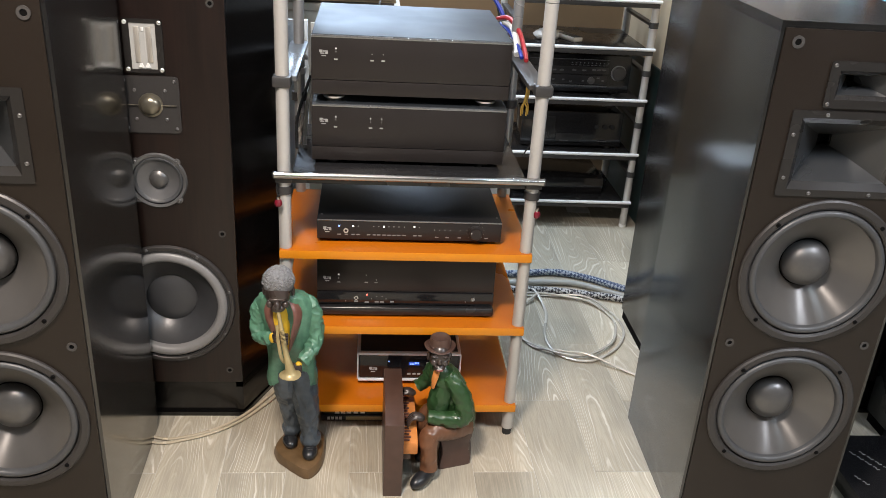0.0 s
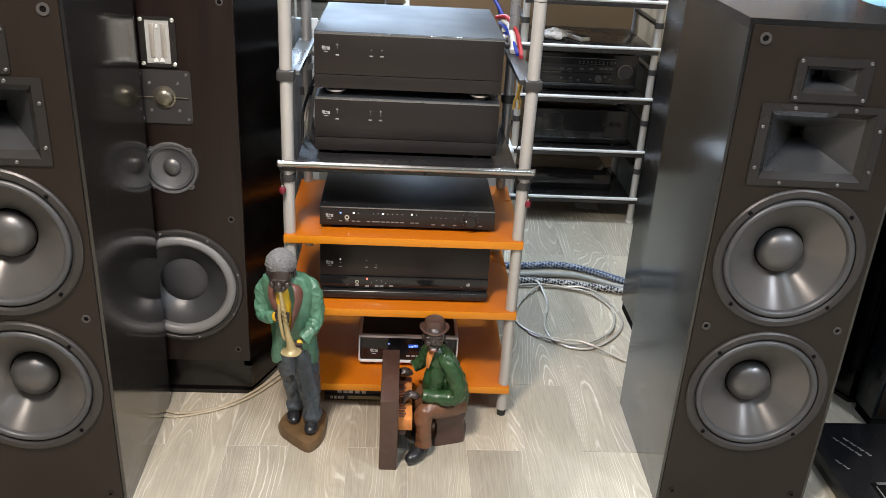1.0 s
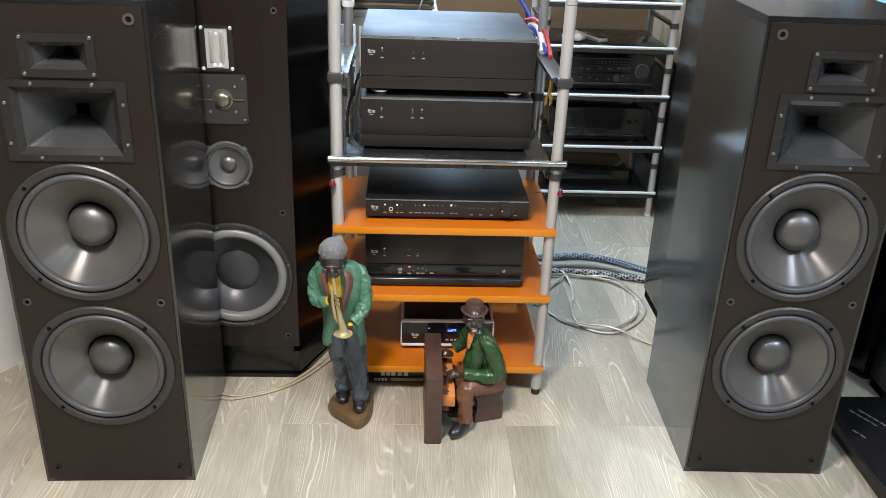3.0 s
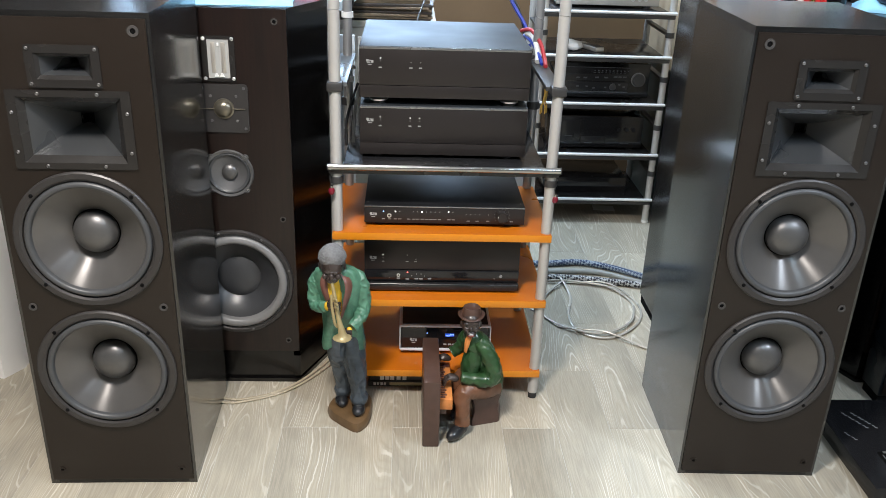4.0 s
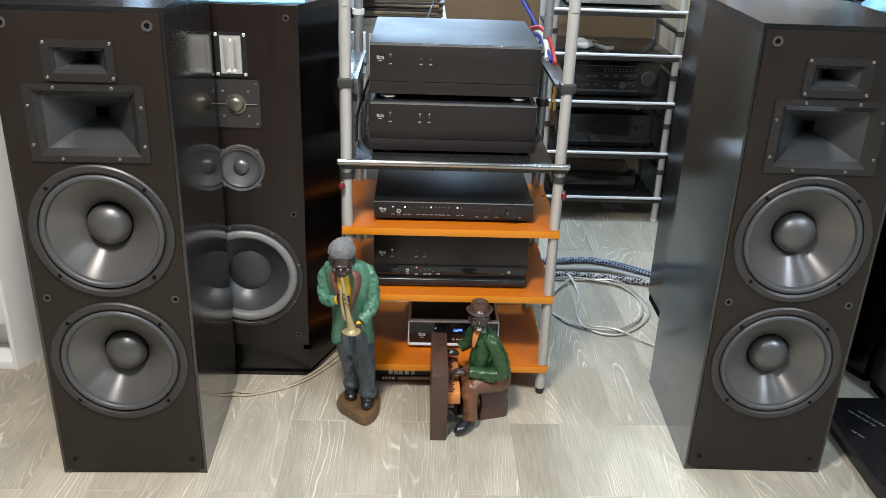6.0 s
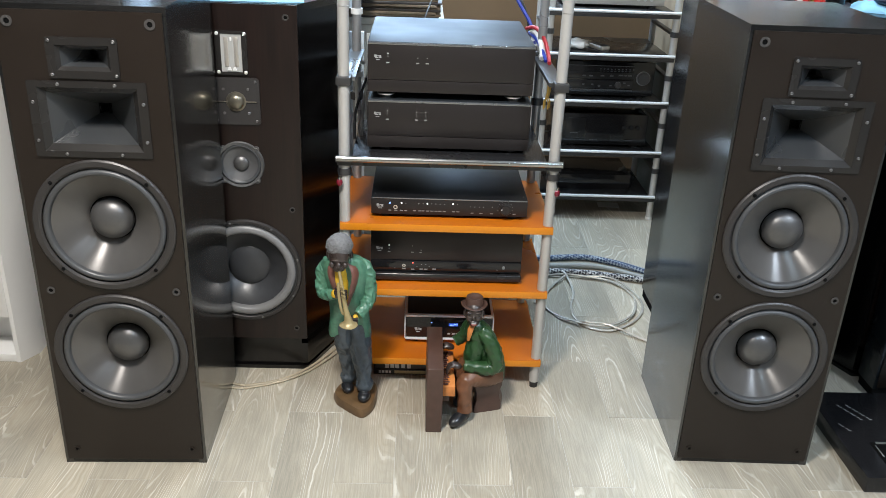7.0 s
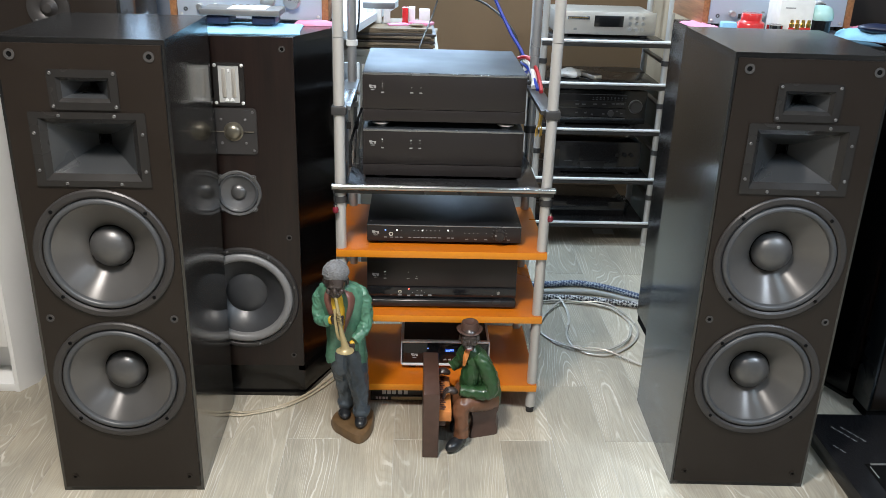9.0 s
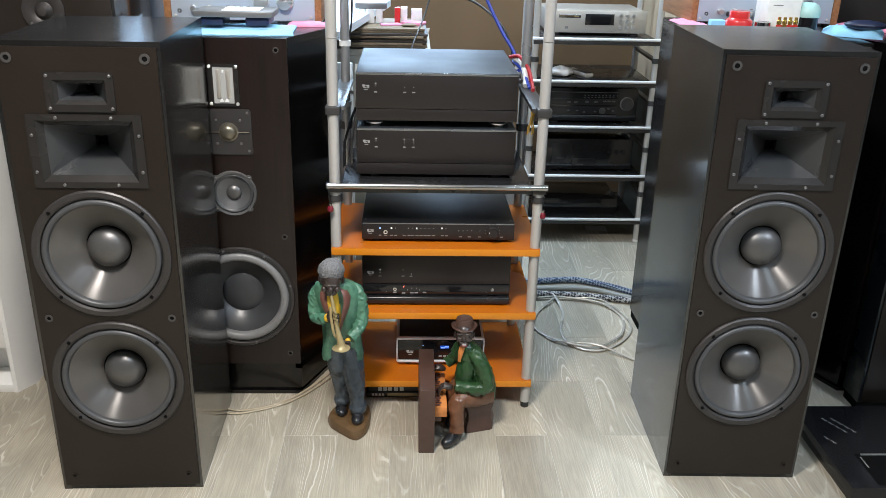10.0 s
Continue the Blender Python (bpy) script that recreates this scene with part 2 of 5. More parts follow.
braid_black = braid_material("black_white_braid", (0.02, 0.02, 0.025), (0.42, 0.42, 0.42), 105)
braid_blue = braid_material("blue_grey_braid", (0.03, 0.05, 0.11), (0.30, 0.34, 0.40), 105)
cable_grey = mat("grey_cable_jacket", (0.30, 0.30, 0.28), 0.5, grain=200)
wire_clear = mat("clear_speaker_wire", (0.50, 0.475, 0.42), 0.25, 0.25, var=0.1, grain=200)
wire_gold = mat("amber_speaker_wire", (0.52, 0.45, 0.33), 0.25, 0.2, var=0.1, grain=200)
cable_black = mat("black_cable", (0.015, 0.015, 0.015), 0.45)
cable_blue = mat("blue_cable", (0.014, 0.035, 0.30), 0.4)
cable_red = mat("red_cable", (0.36, 0.025, 0.03), 0.4)
bar_white = mat("bright_satin_bar", (0.80, 0.82, 0.84), 0.35, 0.35, var=0.02)
plastic_white = mat("white_plastic", (0.72, 0.72, 0.70), 0.4)
cloth_blue = mat("light_blue_cloth", (0.30, 0.60, 0.86), 0.85, var=0.12, grain=220, stain=14, bump=0.3)
cloth_pink = mat("pink_cloth", (0.75, 0.28, 0.42), 0.85, var=0.12, grain=220, bump=0.3)
walnut = grain_wood("walnut_side_panel", (0.22, 0.095, 0.035), (0.40, 0.19, 0.08), 0.4, scale=(60, 4, 60))
silver_face = mat("silver_brushed_front", (0.50, 0.565, 0.66), 0.36, 0.25, var=0.04, grain=90, stretch=(1, 10, 20))
champagne = mat("champagne_aluminium", (0.52, 0.49, 0.44), 0.35, 0.6, var=0.05, grain=90, stretch=(1, 10, 20))
grey_metal = mat("grey_metal_plate", (0.20, 0.20, 0.20), 0.35, 0.5)
navy = mat("dark_blue_rubber", (0.012, 0.018, 0.05), 0.4)
paper = mat("white_paper", (0.80, 0.80, 0.77), 0.7)
record_sleeve = mat("worn_record_sleeves", (0.20, 0.15, 0.095), 0.7, var=0.3, stain=30)
sleeve_dark = mat("dark_record_sleeve", (0.05, 0.04, 0.035), 0.5, var=0.3)
red_plastic = mat("red_gloss_plastic", (0.62, 0.03, 0.03), 0.2, coat=0.3)
bead_red = mat("dark_red_glass_bead", (0.16, 0.008, 0.02), 0.12, coat=0.4)
mint = mat("mint_plastic", (0.45, 0.70, 0.66), 0.3)
grey_blue = mat("blue_grey_plastic", (0.12, 0.135, 0.165), 0.35)
panel_pale = mat("pale_blue_white_panel", (0.60, 0.66, 0.70), 0.4, var=0.03)
cream = mat("cream_cabinet_paint", (0.42, 0.39, 0.33), 0.5, var=0.04)
glass = glass_material()
# statue paints
s_green = mat("jade_green_paint", (0.072, 0.180, 0.116), 0.40, var=0.55, grain=70, stain=30, bump=0.25, coat=0.06)
s_forest = mat("forest_green_paint", (0.022, 0.060, 0.020), 0.32, var=0.45, grain=70, stain=22, bump=0.2, coat=0.15)
s_glint = mat("worn_grey_face_paint", (0.085, 0.075, 0.07), 0.3, 0.2, var=0.3, stain=40)
s_lip = mat("dull_red_lip_paint", (0.20, 0.06, 0.05), 0.35, var=0.2, stain=40)
s_skin = mat("dark_brown_resin", (0.040, 0.029, 0.025), 0.3, var=0.5, grain=60, stain=40, bump=0.3, coat=0.25)
s_hair = mat("grey_curled_hair_paint", (0.15, 0.15, 0.152), 0.6, var=0.6, grain=170, stain=60, bump=1.0)
s_lapel = mat("brown_lapel_paint", (0.15, 0.065, 0.05), 0.4, var=0.3, stain=25)
s_shirt = mat("yellow_shirt_paint", (0.62, 0.38, 0.02), 0.4, var=0.2, stain=25)
s_jeans = mat("grey_blue_trouser_paint", (0.052, 0.066, 0.080), 0.42, var=0.62, grain=60, stain=22, bump=0.25)
s_shoe = mat("black_shoe_paint", (0.014, 0.015, 0.017), 0.3, coat=0.2)
s_base = mat("brown_rock_base_paint", (0.115, 0.068, 0.030), 0.4, var=0.4, grain=40, stain=14, bump=0.4)
s_horn = mat("dull_gold_paint", (0.40, 0.32, 0.16), 0.4, 0.3, var=0.25, stain=20)
s_brown = mat("brown_trouser_paint", (0.135, 0.058, 0.028), 0.35, var=0.3, stain=18, coat=0.2)
s_piano = mat("chocolate_brown_paint", (0.070, 0.038, 0.028), 0.38, var=0.25, grain=50, stain=12, bump=0.15)
s_orange = mat("orange_key_paint", (0.55, 0.20, 0.05), 0.4, var=0.2, stain=30)

# ---- building helpers ----


def part(name, bm, material, parent, label="", angle=35):
    me = bpy.data.meshes.new(name)
    bm.normal_update()
    bm.to_mesh(me)
    bm.free()
    me.shade_smooth()
    me.set_sharp_from_angle(angle=radians(angle))
    for m in material if isinstance(material, (list, tuple)) else [material]:
        me.materials.append(m)
    ob = new(name, me)
    if parent is not None:
        ob.parent = parent
    if label:
        ob["label"] = label
    return ob


def thing(name, label, category, at=(0, 0, 0), rz=0, group="", kind=""):
    e = new(name)
    e.empty_display_size = 0.05
    e.matrix_basis = pose(*at, 0, 0, rz)
    return tagged(e, label, category, group, kind)


def solid(name, bm, material, label, category, at=(0, 0, 0), rz=0, group="", kind=""):
    ob = part(name, bm, material, None)
    ob.matrix_basis = pose(*at, 0, 0, rz)
    return tagged(ob, label, category, group, kind)


def B():
    return bmesh.new()


def box(bm, x0, x1, y0, y1, z0, z1, bevel=0.0, seg=2):
    m = Matrix.LocRotScale(((x0 + x1) / 2, (y0 + y1) / 2, (z0 + z1) / 2), None, (abs(x1 - x0), abs(y1 - y0), abs(z1 - z0)))
    r = bmesh.ops.create_cube(bm, size=1, matrix=m)
    if bevel:
        edges = {e for v in r["verts"] for e in v.link_edges}
        bmesh.ops.bevel(bm, geom=list(edges), offset=bevel, segments=seg, affect="EDGES", profile=0.5)
    return bm


def cyl(bm, a, b, r, r2=None, seg=20):
    a, b = Vector(a), Vector(b)
    d = b - a
    m = Matrix.Translation((a + b) / 2) @ d.to_track_quat("Z", "Y").to_matrix().to_4x4()
    bmesh.ops.create_cone(bm, cap_ends=True, segments=seg, radius1=r, radius2=r if r2 is None else r2, depth=d.length, matrix=m)
    return bm


def ellip(bm, c, r, rot=(0, 0, 0), seg=16):
    m = Matrix.LocRotScale(c, Euler([radians(a) for a in rot]), r)
    bmesh.ops.create_uvsphere(bm, u_segments=seg, v_segments=max(8, seg * 2 // 3), radius=1, matrix=m)
    return bm


def lathe(bm, prof, at=(0, 0, 0), seg=40, axis="Y"):
    """Turns (radius, depth) pairs about the y axis (or z) through at."""
    rings = []
    for r, h in prof:
        if r < 1e-6:
            p = (0, h, 0) if axis == "Y" else (0, 0, h)
            rings.append([bm.verts.new(Vector(at) + Vector(p))])
            continue
        ring = []
        for i in range(seg):
            a = 2 * math.pi * i / seg
            p = (r * math.cos(a), h, r * math.sin(a)) if axis == "Y" else (r * math.cos(a), r * math.sin(a), h)
            ring.append(bm.verts.new(Vector(at) + Vector(p)))
        rings.append(ring)
    for p, q in zip(rings, rings[1:]):
        for i in range(seg):
            j = (i + 1) % seg
            vs = [p[i % len(p)], p[j % len(p)], q[j % len(q)], q[i % len(q)]]
            vs = list(dict.fromkeys(vs))
            if len(vs) > 2:
                bm.faces.new(vs)
    bmesh.ops.recalc_face_normals(bm, faces=bm.faces)
    return bm


def smooth_line(pts, steps):
    pts = [Vector(p) for p in pts]
    out = []
    for i in range(len(pts) - 1):
        p0, p1, p2, p3 = pts[max(0, i - 1)], pts[i], pts[i + 1], pts[min(len(pts) - 1, i + 2)]
        for k in range(steps):
            t = k / steps
            out.append(0.5 * ((2 * p1) + (p2 - p0) * t + (2 * p0 - 5 * p1 + 4 * p2 - p3) * t * t + (3 * p1 - p0 - 3 * p2 + p3) * t ** 3))
    return out + [pts[-1]]


def tube(bm, pts, r, seg=8, steps=6, flat=1.0):
    """A round cord or limb through pts; r is one radius, or one for each point."""
    line = smooth_line(pts, steps)
    rr = [r] * len(line) if not isinstance(r, (list, tuple)) else [v[0] for v in smooth_line([(a, 0, 0) for a in r], steps)]
    rings, up = [], Vector((0, 0, 1))
    for i, p in enumerate(line):
        d = (line[min(i + 1, len(line) - 1)] - line[max(i - 1, 0)]).normalized()
        if i == 0:
            side = d.cross(up)
            side = side if side.length > 0.05 else Vector((1, 0, 0))
        side = (side - d * side.dot(d)).normalized()
        top = side.cross(d).normalized()
        rings.append([bm.verts.new(p + rr[i] * (math.cos(2 * math.pi * k / seg) * side + flat * math.sin(2 * math.pi * k / seg) * top)) for k in range(seg)])
    for p, q in zip(rings, rings[1:]):
        for k in range(seg):
            bm.faces.new((p[k], p[(k + 1) % seg], q[(k + 1) % seg], q[k]))
    bm.faces.new(rings[0])
    bm.faces.new(rings[-1])
    bmesh.ops.recalc_face_normals(bm, faces=bm.faces)
    return bm


def prism(bm, poly, z0, z1):
    lo = [bm.verts.new((x, y, z0)) for x, y in poly]
    hi = [bm.verts.new((x, y, z1)) for x, y in poly]
    n = len(poly)
    bm.faces.new(lo)
    bm.faces.new(hi)
    for i in range(n):
        bm.faces.new((lo[i], lo[(i + 1) % n], hi[(i + 1) % n], hi[i]))
    bmesh.ops.recalc_face_normals(bm, faces=bm.faces)
    return bm


def circle(cx, cz, r, seg=40):
    return [(cx + r * math.cos(2 * math.pi * i / seg), cz + r * math.sin(2 * math.pi * i / seg)) for i in range(seg)]


def rect(x0, x1, z0, z1, c=0.0):
    if not c:
        return [(x0, z0), (x1, z0), (x1, z1), (x0, z1)]
    out = []
    for cx, cz, a0 in ((x1 - c, z0 + c, -90), (x1 - c, z1 - c, 0), (x0 + c, z1 - c, 90), (x0 + c, z0 + c, 180)):
        out += [(cx + c * math.cos(radians(a0 + 22.5 * k)), cz + c * math.sin(radians(a0 + 22.5 * k))) for k in range(5)]
    return out


def plate(bm, outer, holes, y0, y1):
    """An upright plate from y0 (front) to y1 with holes through it; outlines in x and z."""
    edges = []
    for loop in [outer, *holes]:
        vs = [bm.verts.new((x, y0, z)) for x, z in loop]
        edges += [bm.edges.new((vs[i], vs[(i + 1) % len(vs)])) for i in range(len(vs))]
    faces = [g for g in bmesh.ops.triangle_fill(bm, use_beauty=True, use_dissolve=False, edges=edges)["geom"] if isinstance(g, bmesh.types.BMFace)]
    ext = bmesh.ops.extrude_face_region(bm, geom=faces)
    bmesh.ops.translate(bm, verts=[g for g in ext["geom"] if isinstance(g, bmesh.types.BMVert)], vec=(0, y1 - y0, 0))
    bmesh.ops.recalc_face_normals(bm, faces=bm.faces)
    return bm


def loft(bm, sections):
    """Skin through closed outlines of equal count (lists of x, y, z)."""
    rings = [[bm.verts.new(p) for p in s] for s in sections]
    n = len(rings[0])
    for p, q in zip(rings, rings[1:]):
        for i in range(n):
            bm.faces.new((p[i], p[(i + 1) % n], q[(i + 1) % n], q[i]))
    return bm


def screws(parent, spots, y, r=0.0045, material=None):
    for x, z in spots:
        part("screw", lathe(B(), [(r, y), (r, y - 0.0015), (r * 0.6, y - 0.0028), (r * 0.25, y - 0.0018), (0, y - 0.0018)], (x, 0, z), 10), material or screw_steel, parent)

# ---- the room ----
XL, XR, YB, YF = -2.6, 2.6, 4.0, -2.4
tagged(part("floor", box(B(), XL, XR, YF, YB, -0.06, -0.0010), grout, None), "floor of pale wood-look plank tiles with light grout", "floor", kind="structure")
floor = bpy.data.objects["floor"]
tagged(part("ceiling", box(B(), XL, XR, YF, YB, CEILING, CEILING + 0.1), wall_white, None), "plain white ceiling", "ceiling", kind="structure")
WX0, WX1, WZ0, WZ1 = -0.70, 0.45, 1.15, 2.25
back = plate(B(), rect(XL, 1.19, 0, CEILING), [rect(WX0, WX1, WZ0, WZ1)], YB, YB + 0.15)
tagged(part("wall_back", back, wall_brown, None), "brown painted back wall with an assumed window opening", "wall", kind="structure")
tagged(part("wall_left", box(B(), XL - 0.1, XL, YF, YB + 0.15, 0, CEILING), wall_room, None), "plain pale side wall", "wall", kind="structure")
tagged(part("wall_right", box(B(), XR, XR + 0.1, YF, 2.85, 0, CEILING), wall_room, None), "plain pale side wall", "wall", kind="structure")
tagged(part("wall_front", box(B(), XL, XR, YF - 0.1, YF, 0, CEILING), wall_room, None), "plain pale wall behind the viewer", "wall", kind="structure")
tagged(part("wall_alcove", box(B(), 1.19, 1.30, 2.85, YB + 0.15, 0, CEILING), wall_cream, None), "cream painted alcove wall beside the rear rack", "wall", kind="structure")
tagged(part("wall_jog", box(B(), 1.30, XR + 0.1, 2.85, 2.95, 0, CEILING), wall_cream, None), "cream painted wall behind the speakers", "wall", kind="structure")
# unseen window, added as a cool source for the upper faces to reflect
win = thing("window_1", "assumed white-framed window, out of view, with daylight behind it", "window", kind="structure")
part("window_frame", plate(B(), rect(WX0, WX1, WZ0, WZ1), [rect(WX0 + 0.05, -0.15, WZ0 + 0.05, WZ1 - 0.05), rect(-0.10, WX1 - 0.05, WZ0 + 0.05, WZ1 - 0.05)], YB + 0.03, YB + 0.08), white_paint, win)
for x0, x1 in ((WX0 + 0.05, -0.15), (-0.10, WX1 - 0.05)):
    part("pane", box(B(), x0, x1, YB + 0.052, YB + 0.058, WZ0 + 0.05, WZ1 - 0.05), glass, win).visible_shadow = False
part("window_sill", box(B(), WX0 - 0.04, WX1 + 0.04, YB - 0.05, YB + 0.03, WZ0 - 0.03, WZ0 - 0.001, 0.005), white_paint, win)


def plate_ring(a, b, h):
    """A square frame hanging h below its base, a outside and b inside."""
    m = box(B(), -a, a, -a, -b, -h, 0)
    box(m, -a, a, b, a, -h, 0)
    box(m, -a, -b, -b, b, -h, 0)
    return box(m, b, a, -b, b, -h, 0)


for lx, ly, watts, tone in LAMPS:
    lamp = thing("ceiling_light", "square white ceiling light panel", "ceiling light", (lx, ly, CEILING), group="ceiling lights")
    part("frame", plate_ring(0.21, 0.186, 0.03), white_paint, lamp)
    part("diffuser", box(B(), -0.185, 0.185, -0.185, 0.185, -0.02, -0.004), plastic_white, lamp)

# ---- three-way floor speakers with horns ----


def woofer(parent, x, z, y):
    w = part("woofer", lathe(B(), [(0.139, y + 0.012), (0.1605, y + 0.004), (0.1605, y - 0.005), (0.157, y - 0.008), (0.146, y - 0.008), (0.1405, y - 0.004), (0.139, y + 0.012)], (x, 0, z), 64), ring_grey, parent)
    surround = [(0.1395, y + 0.004), (0.138, y - 0.001)] + [(0.1305 + 0.0075 * math.cos(math.pi * k / 8), y - 0.001 - 0.008 * math.sin(math.pi * k / 8)) for k in range(9)] + [(0.122, y + 0.004)]
    part("surround", lathe(B(), surround, (x, 0, z), 64), rubber_dark, w, "black rubber roll surround")
    c = part("cone", lathe(B(), [(0.1225, 0.0), (0.118, 0.002), (0.085, 0.027), (0.053, 0.053)], (0, 0, 0), 72), cone_graphite, w, "grey graphite cone with a metallic sheen")
    c.location = (x, y + 0.003, z)
    # black trough puts the shade round the cap into the colour
    part("gap", lathe(B(), [(0.0535, 0.0555), (0.0515, 0.058), (0.048, 0.056)], (x, y, z), 48), hole_black, w)
    part("dust_cap", lathe(B(), [(0.0500, 0.058), (0.0500, 0.052)] + [(0.0500 * math.cos(a), 0.052 - 0.034 * math.sin(a)) for a in [math.pi / 2 * k / 10 for k in range(1, 10)]] + [(0, 0.018)], (x, y, z), 48), cap_graphite, w, "domed dark dust cap")
    screws(w, [(x + 0.1495 * math.cos(a), z + 0.1495 * math.sin(a)) for a in (math.pi / 4, 3 * math.pi / 4, 5 * math.pi / 4, 7 * math.pi / 4)], y - 0.008, 0.0045, hole_black)


def horn(parent, name, x0, x1, z0, z1, mouth, depth, throat, y, corner, spots):
    cx, cz = (x0 + x1) / 2, (z0 + z1) / 2
    mw, mh = mouth
    h = part(name, plate(B(), rect(x0, x1, z0, z1, corner), [rect(cx - mw / 2, cx + mw / 2, cz - mh / 2, cz + mh / 2)], y - 0.004, y), flange_black, parent)
    secs = []
    for k in range(9):
        u = k / 8
        f = 1 - u
        w, hh = throat + (mw - throat) * f, throat + (mh - throat) * f * (0.9 + 0.1 * f)
        yy = y - 0.003 + depth * u
        secs.append([(cx - w / 2, yy, cz - hh / 2), (cx + w / 2, yy, cz - hh / 2), (cx + w / 2, yy, cz + hh / 2), (cx - w / 2, yy, cz + hh / 2)])
    # chamfered lip round the mouth
    e = 0.065 * mh + 0.004
    inner = [[(cx + (p - cx) * (mw - 2 * e) / mw, yy + e, cz + (q - cz) * (mh - 2 * e) / mh) for p, yy, q in sec] for sec in secs]
    part("lip", loft(B(), [secs[0], inner[0]]), flange_black, h, "", 20)
    part("flare", loft(B(), inner), horn_black, h, "", 20)
    part("throat", lathe(B(), [(throat * 0.72, depth + 0.0072), (throat * 0.5, depth + 0.007), (throat * 0.5, depth + 0.03), (0, depth + 0.03)], (cx, y, cz), 24), hole_black, h)
    screws(h, spots, y - 0.004, 0.004)


def klf(at, label, turn):
    W, H, D, t = 0.18, 1.163, 0.425, 0.02
    s = thing("floor_speaker", label, "speaker", at, turn, group="pair of horn speakers")
    for sx in (-1, 1):
        part("side_panel", box(B(), min(sx * W, sx * (W - t)), max(sx * W, sx * (W - t)), 0, D, 0.0, H - t), ash_black, s, "black ash veneered side panel")
    part("top_panel", box(B(), -W, W, 0, D, H - t, H), ash_top, s, "black ash veneered top panel")
    part("bottom_panel", box(B(), -W + t, W - t, 0.0005, D - 0.0005, 0.0003, t), ash_top, s)
    part("back_panel", box(B(), -W + t, W - t, D - t, D - 0.001, t, H - t - 0.0005), ash_black, s)
    holes = [circle(0, 0.669, 0.1395, 48), circle(0, 0.334, 0.1395, 48), rect(-0.062, 0.062, 1.0225, 1.0845), rect(-0.108, 0.108, 0.846, 0.993)]
    part("baffle", plate(B(), rect(-W + 0.008, W - 0.008, 0.014, H - 0.012), holes, -0.004, 0.012), baffle_grey, s, "charcoal front baffle")
    horn(s, "tweeter_horn", -0.0745, 0.0745, 1.010, 1.097, (0.113, 0.054), 0.055, 0.014, -0.004, 0.006, [(-0.067, 1.0895), (0.067, 1.0895), (-0.067, 1.0175), (0.067, 1.0175)])
    horn(s, "midrange_horn", -0.126, 0.126, 0.835, 1.004, (0.212, 0.142), 0.092, 0.026, -0.004, 0.003, [(-0.06, 0.997), (0.06, 0.997), (-0.06, 0.842), (0.06, 0.842), (-0.117, 0.957), (0.117, 0.957), (-0.117, 0.872), (0.117, 0.872)])
    woofer(s, 0, 0.669, -0.004)
    woofer(s, 0, 0.334, -0.004)
    for x, z, r in ((-0.146, 1.127, 0.0115), (0.146, 1.127, 0.0115), (-0.146, 0.503, 0.0095), (0.146, 0.503, 0.0095), (-0.146, 0.046, 0.008), (0.146, 0.046, 0.008)):
        cup = part("grille_socket", lathe(B(), [(r, -0.004), (r, -0.0065), (r * 0.55, -0.0065), (r * 0.5, -0.003), (0, -0.003)], (x, 0, z), 20), socket_grey if z > 0.1 else baffle_grey, s)
        # flat black disc stands in for the shade of a deep hole
        part("socket_hole", cyl(B(), (x, -0.0045, z), (x, -0.0033, z), r * 0.5, seg=14), hole_black, cup)
    return s


klf((-0.677, 1.474, 0), "tall black horn speaker with two grey woofers on tiles", 1.0)
klf((0.931, 1.515, 0), "tall black horn speaker with two grey woofers beside black box", -1.4)

# ---- faceted four-way speakers ----


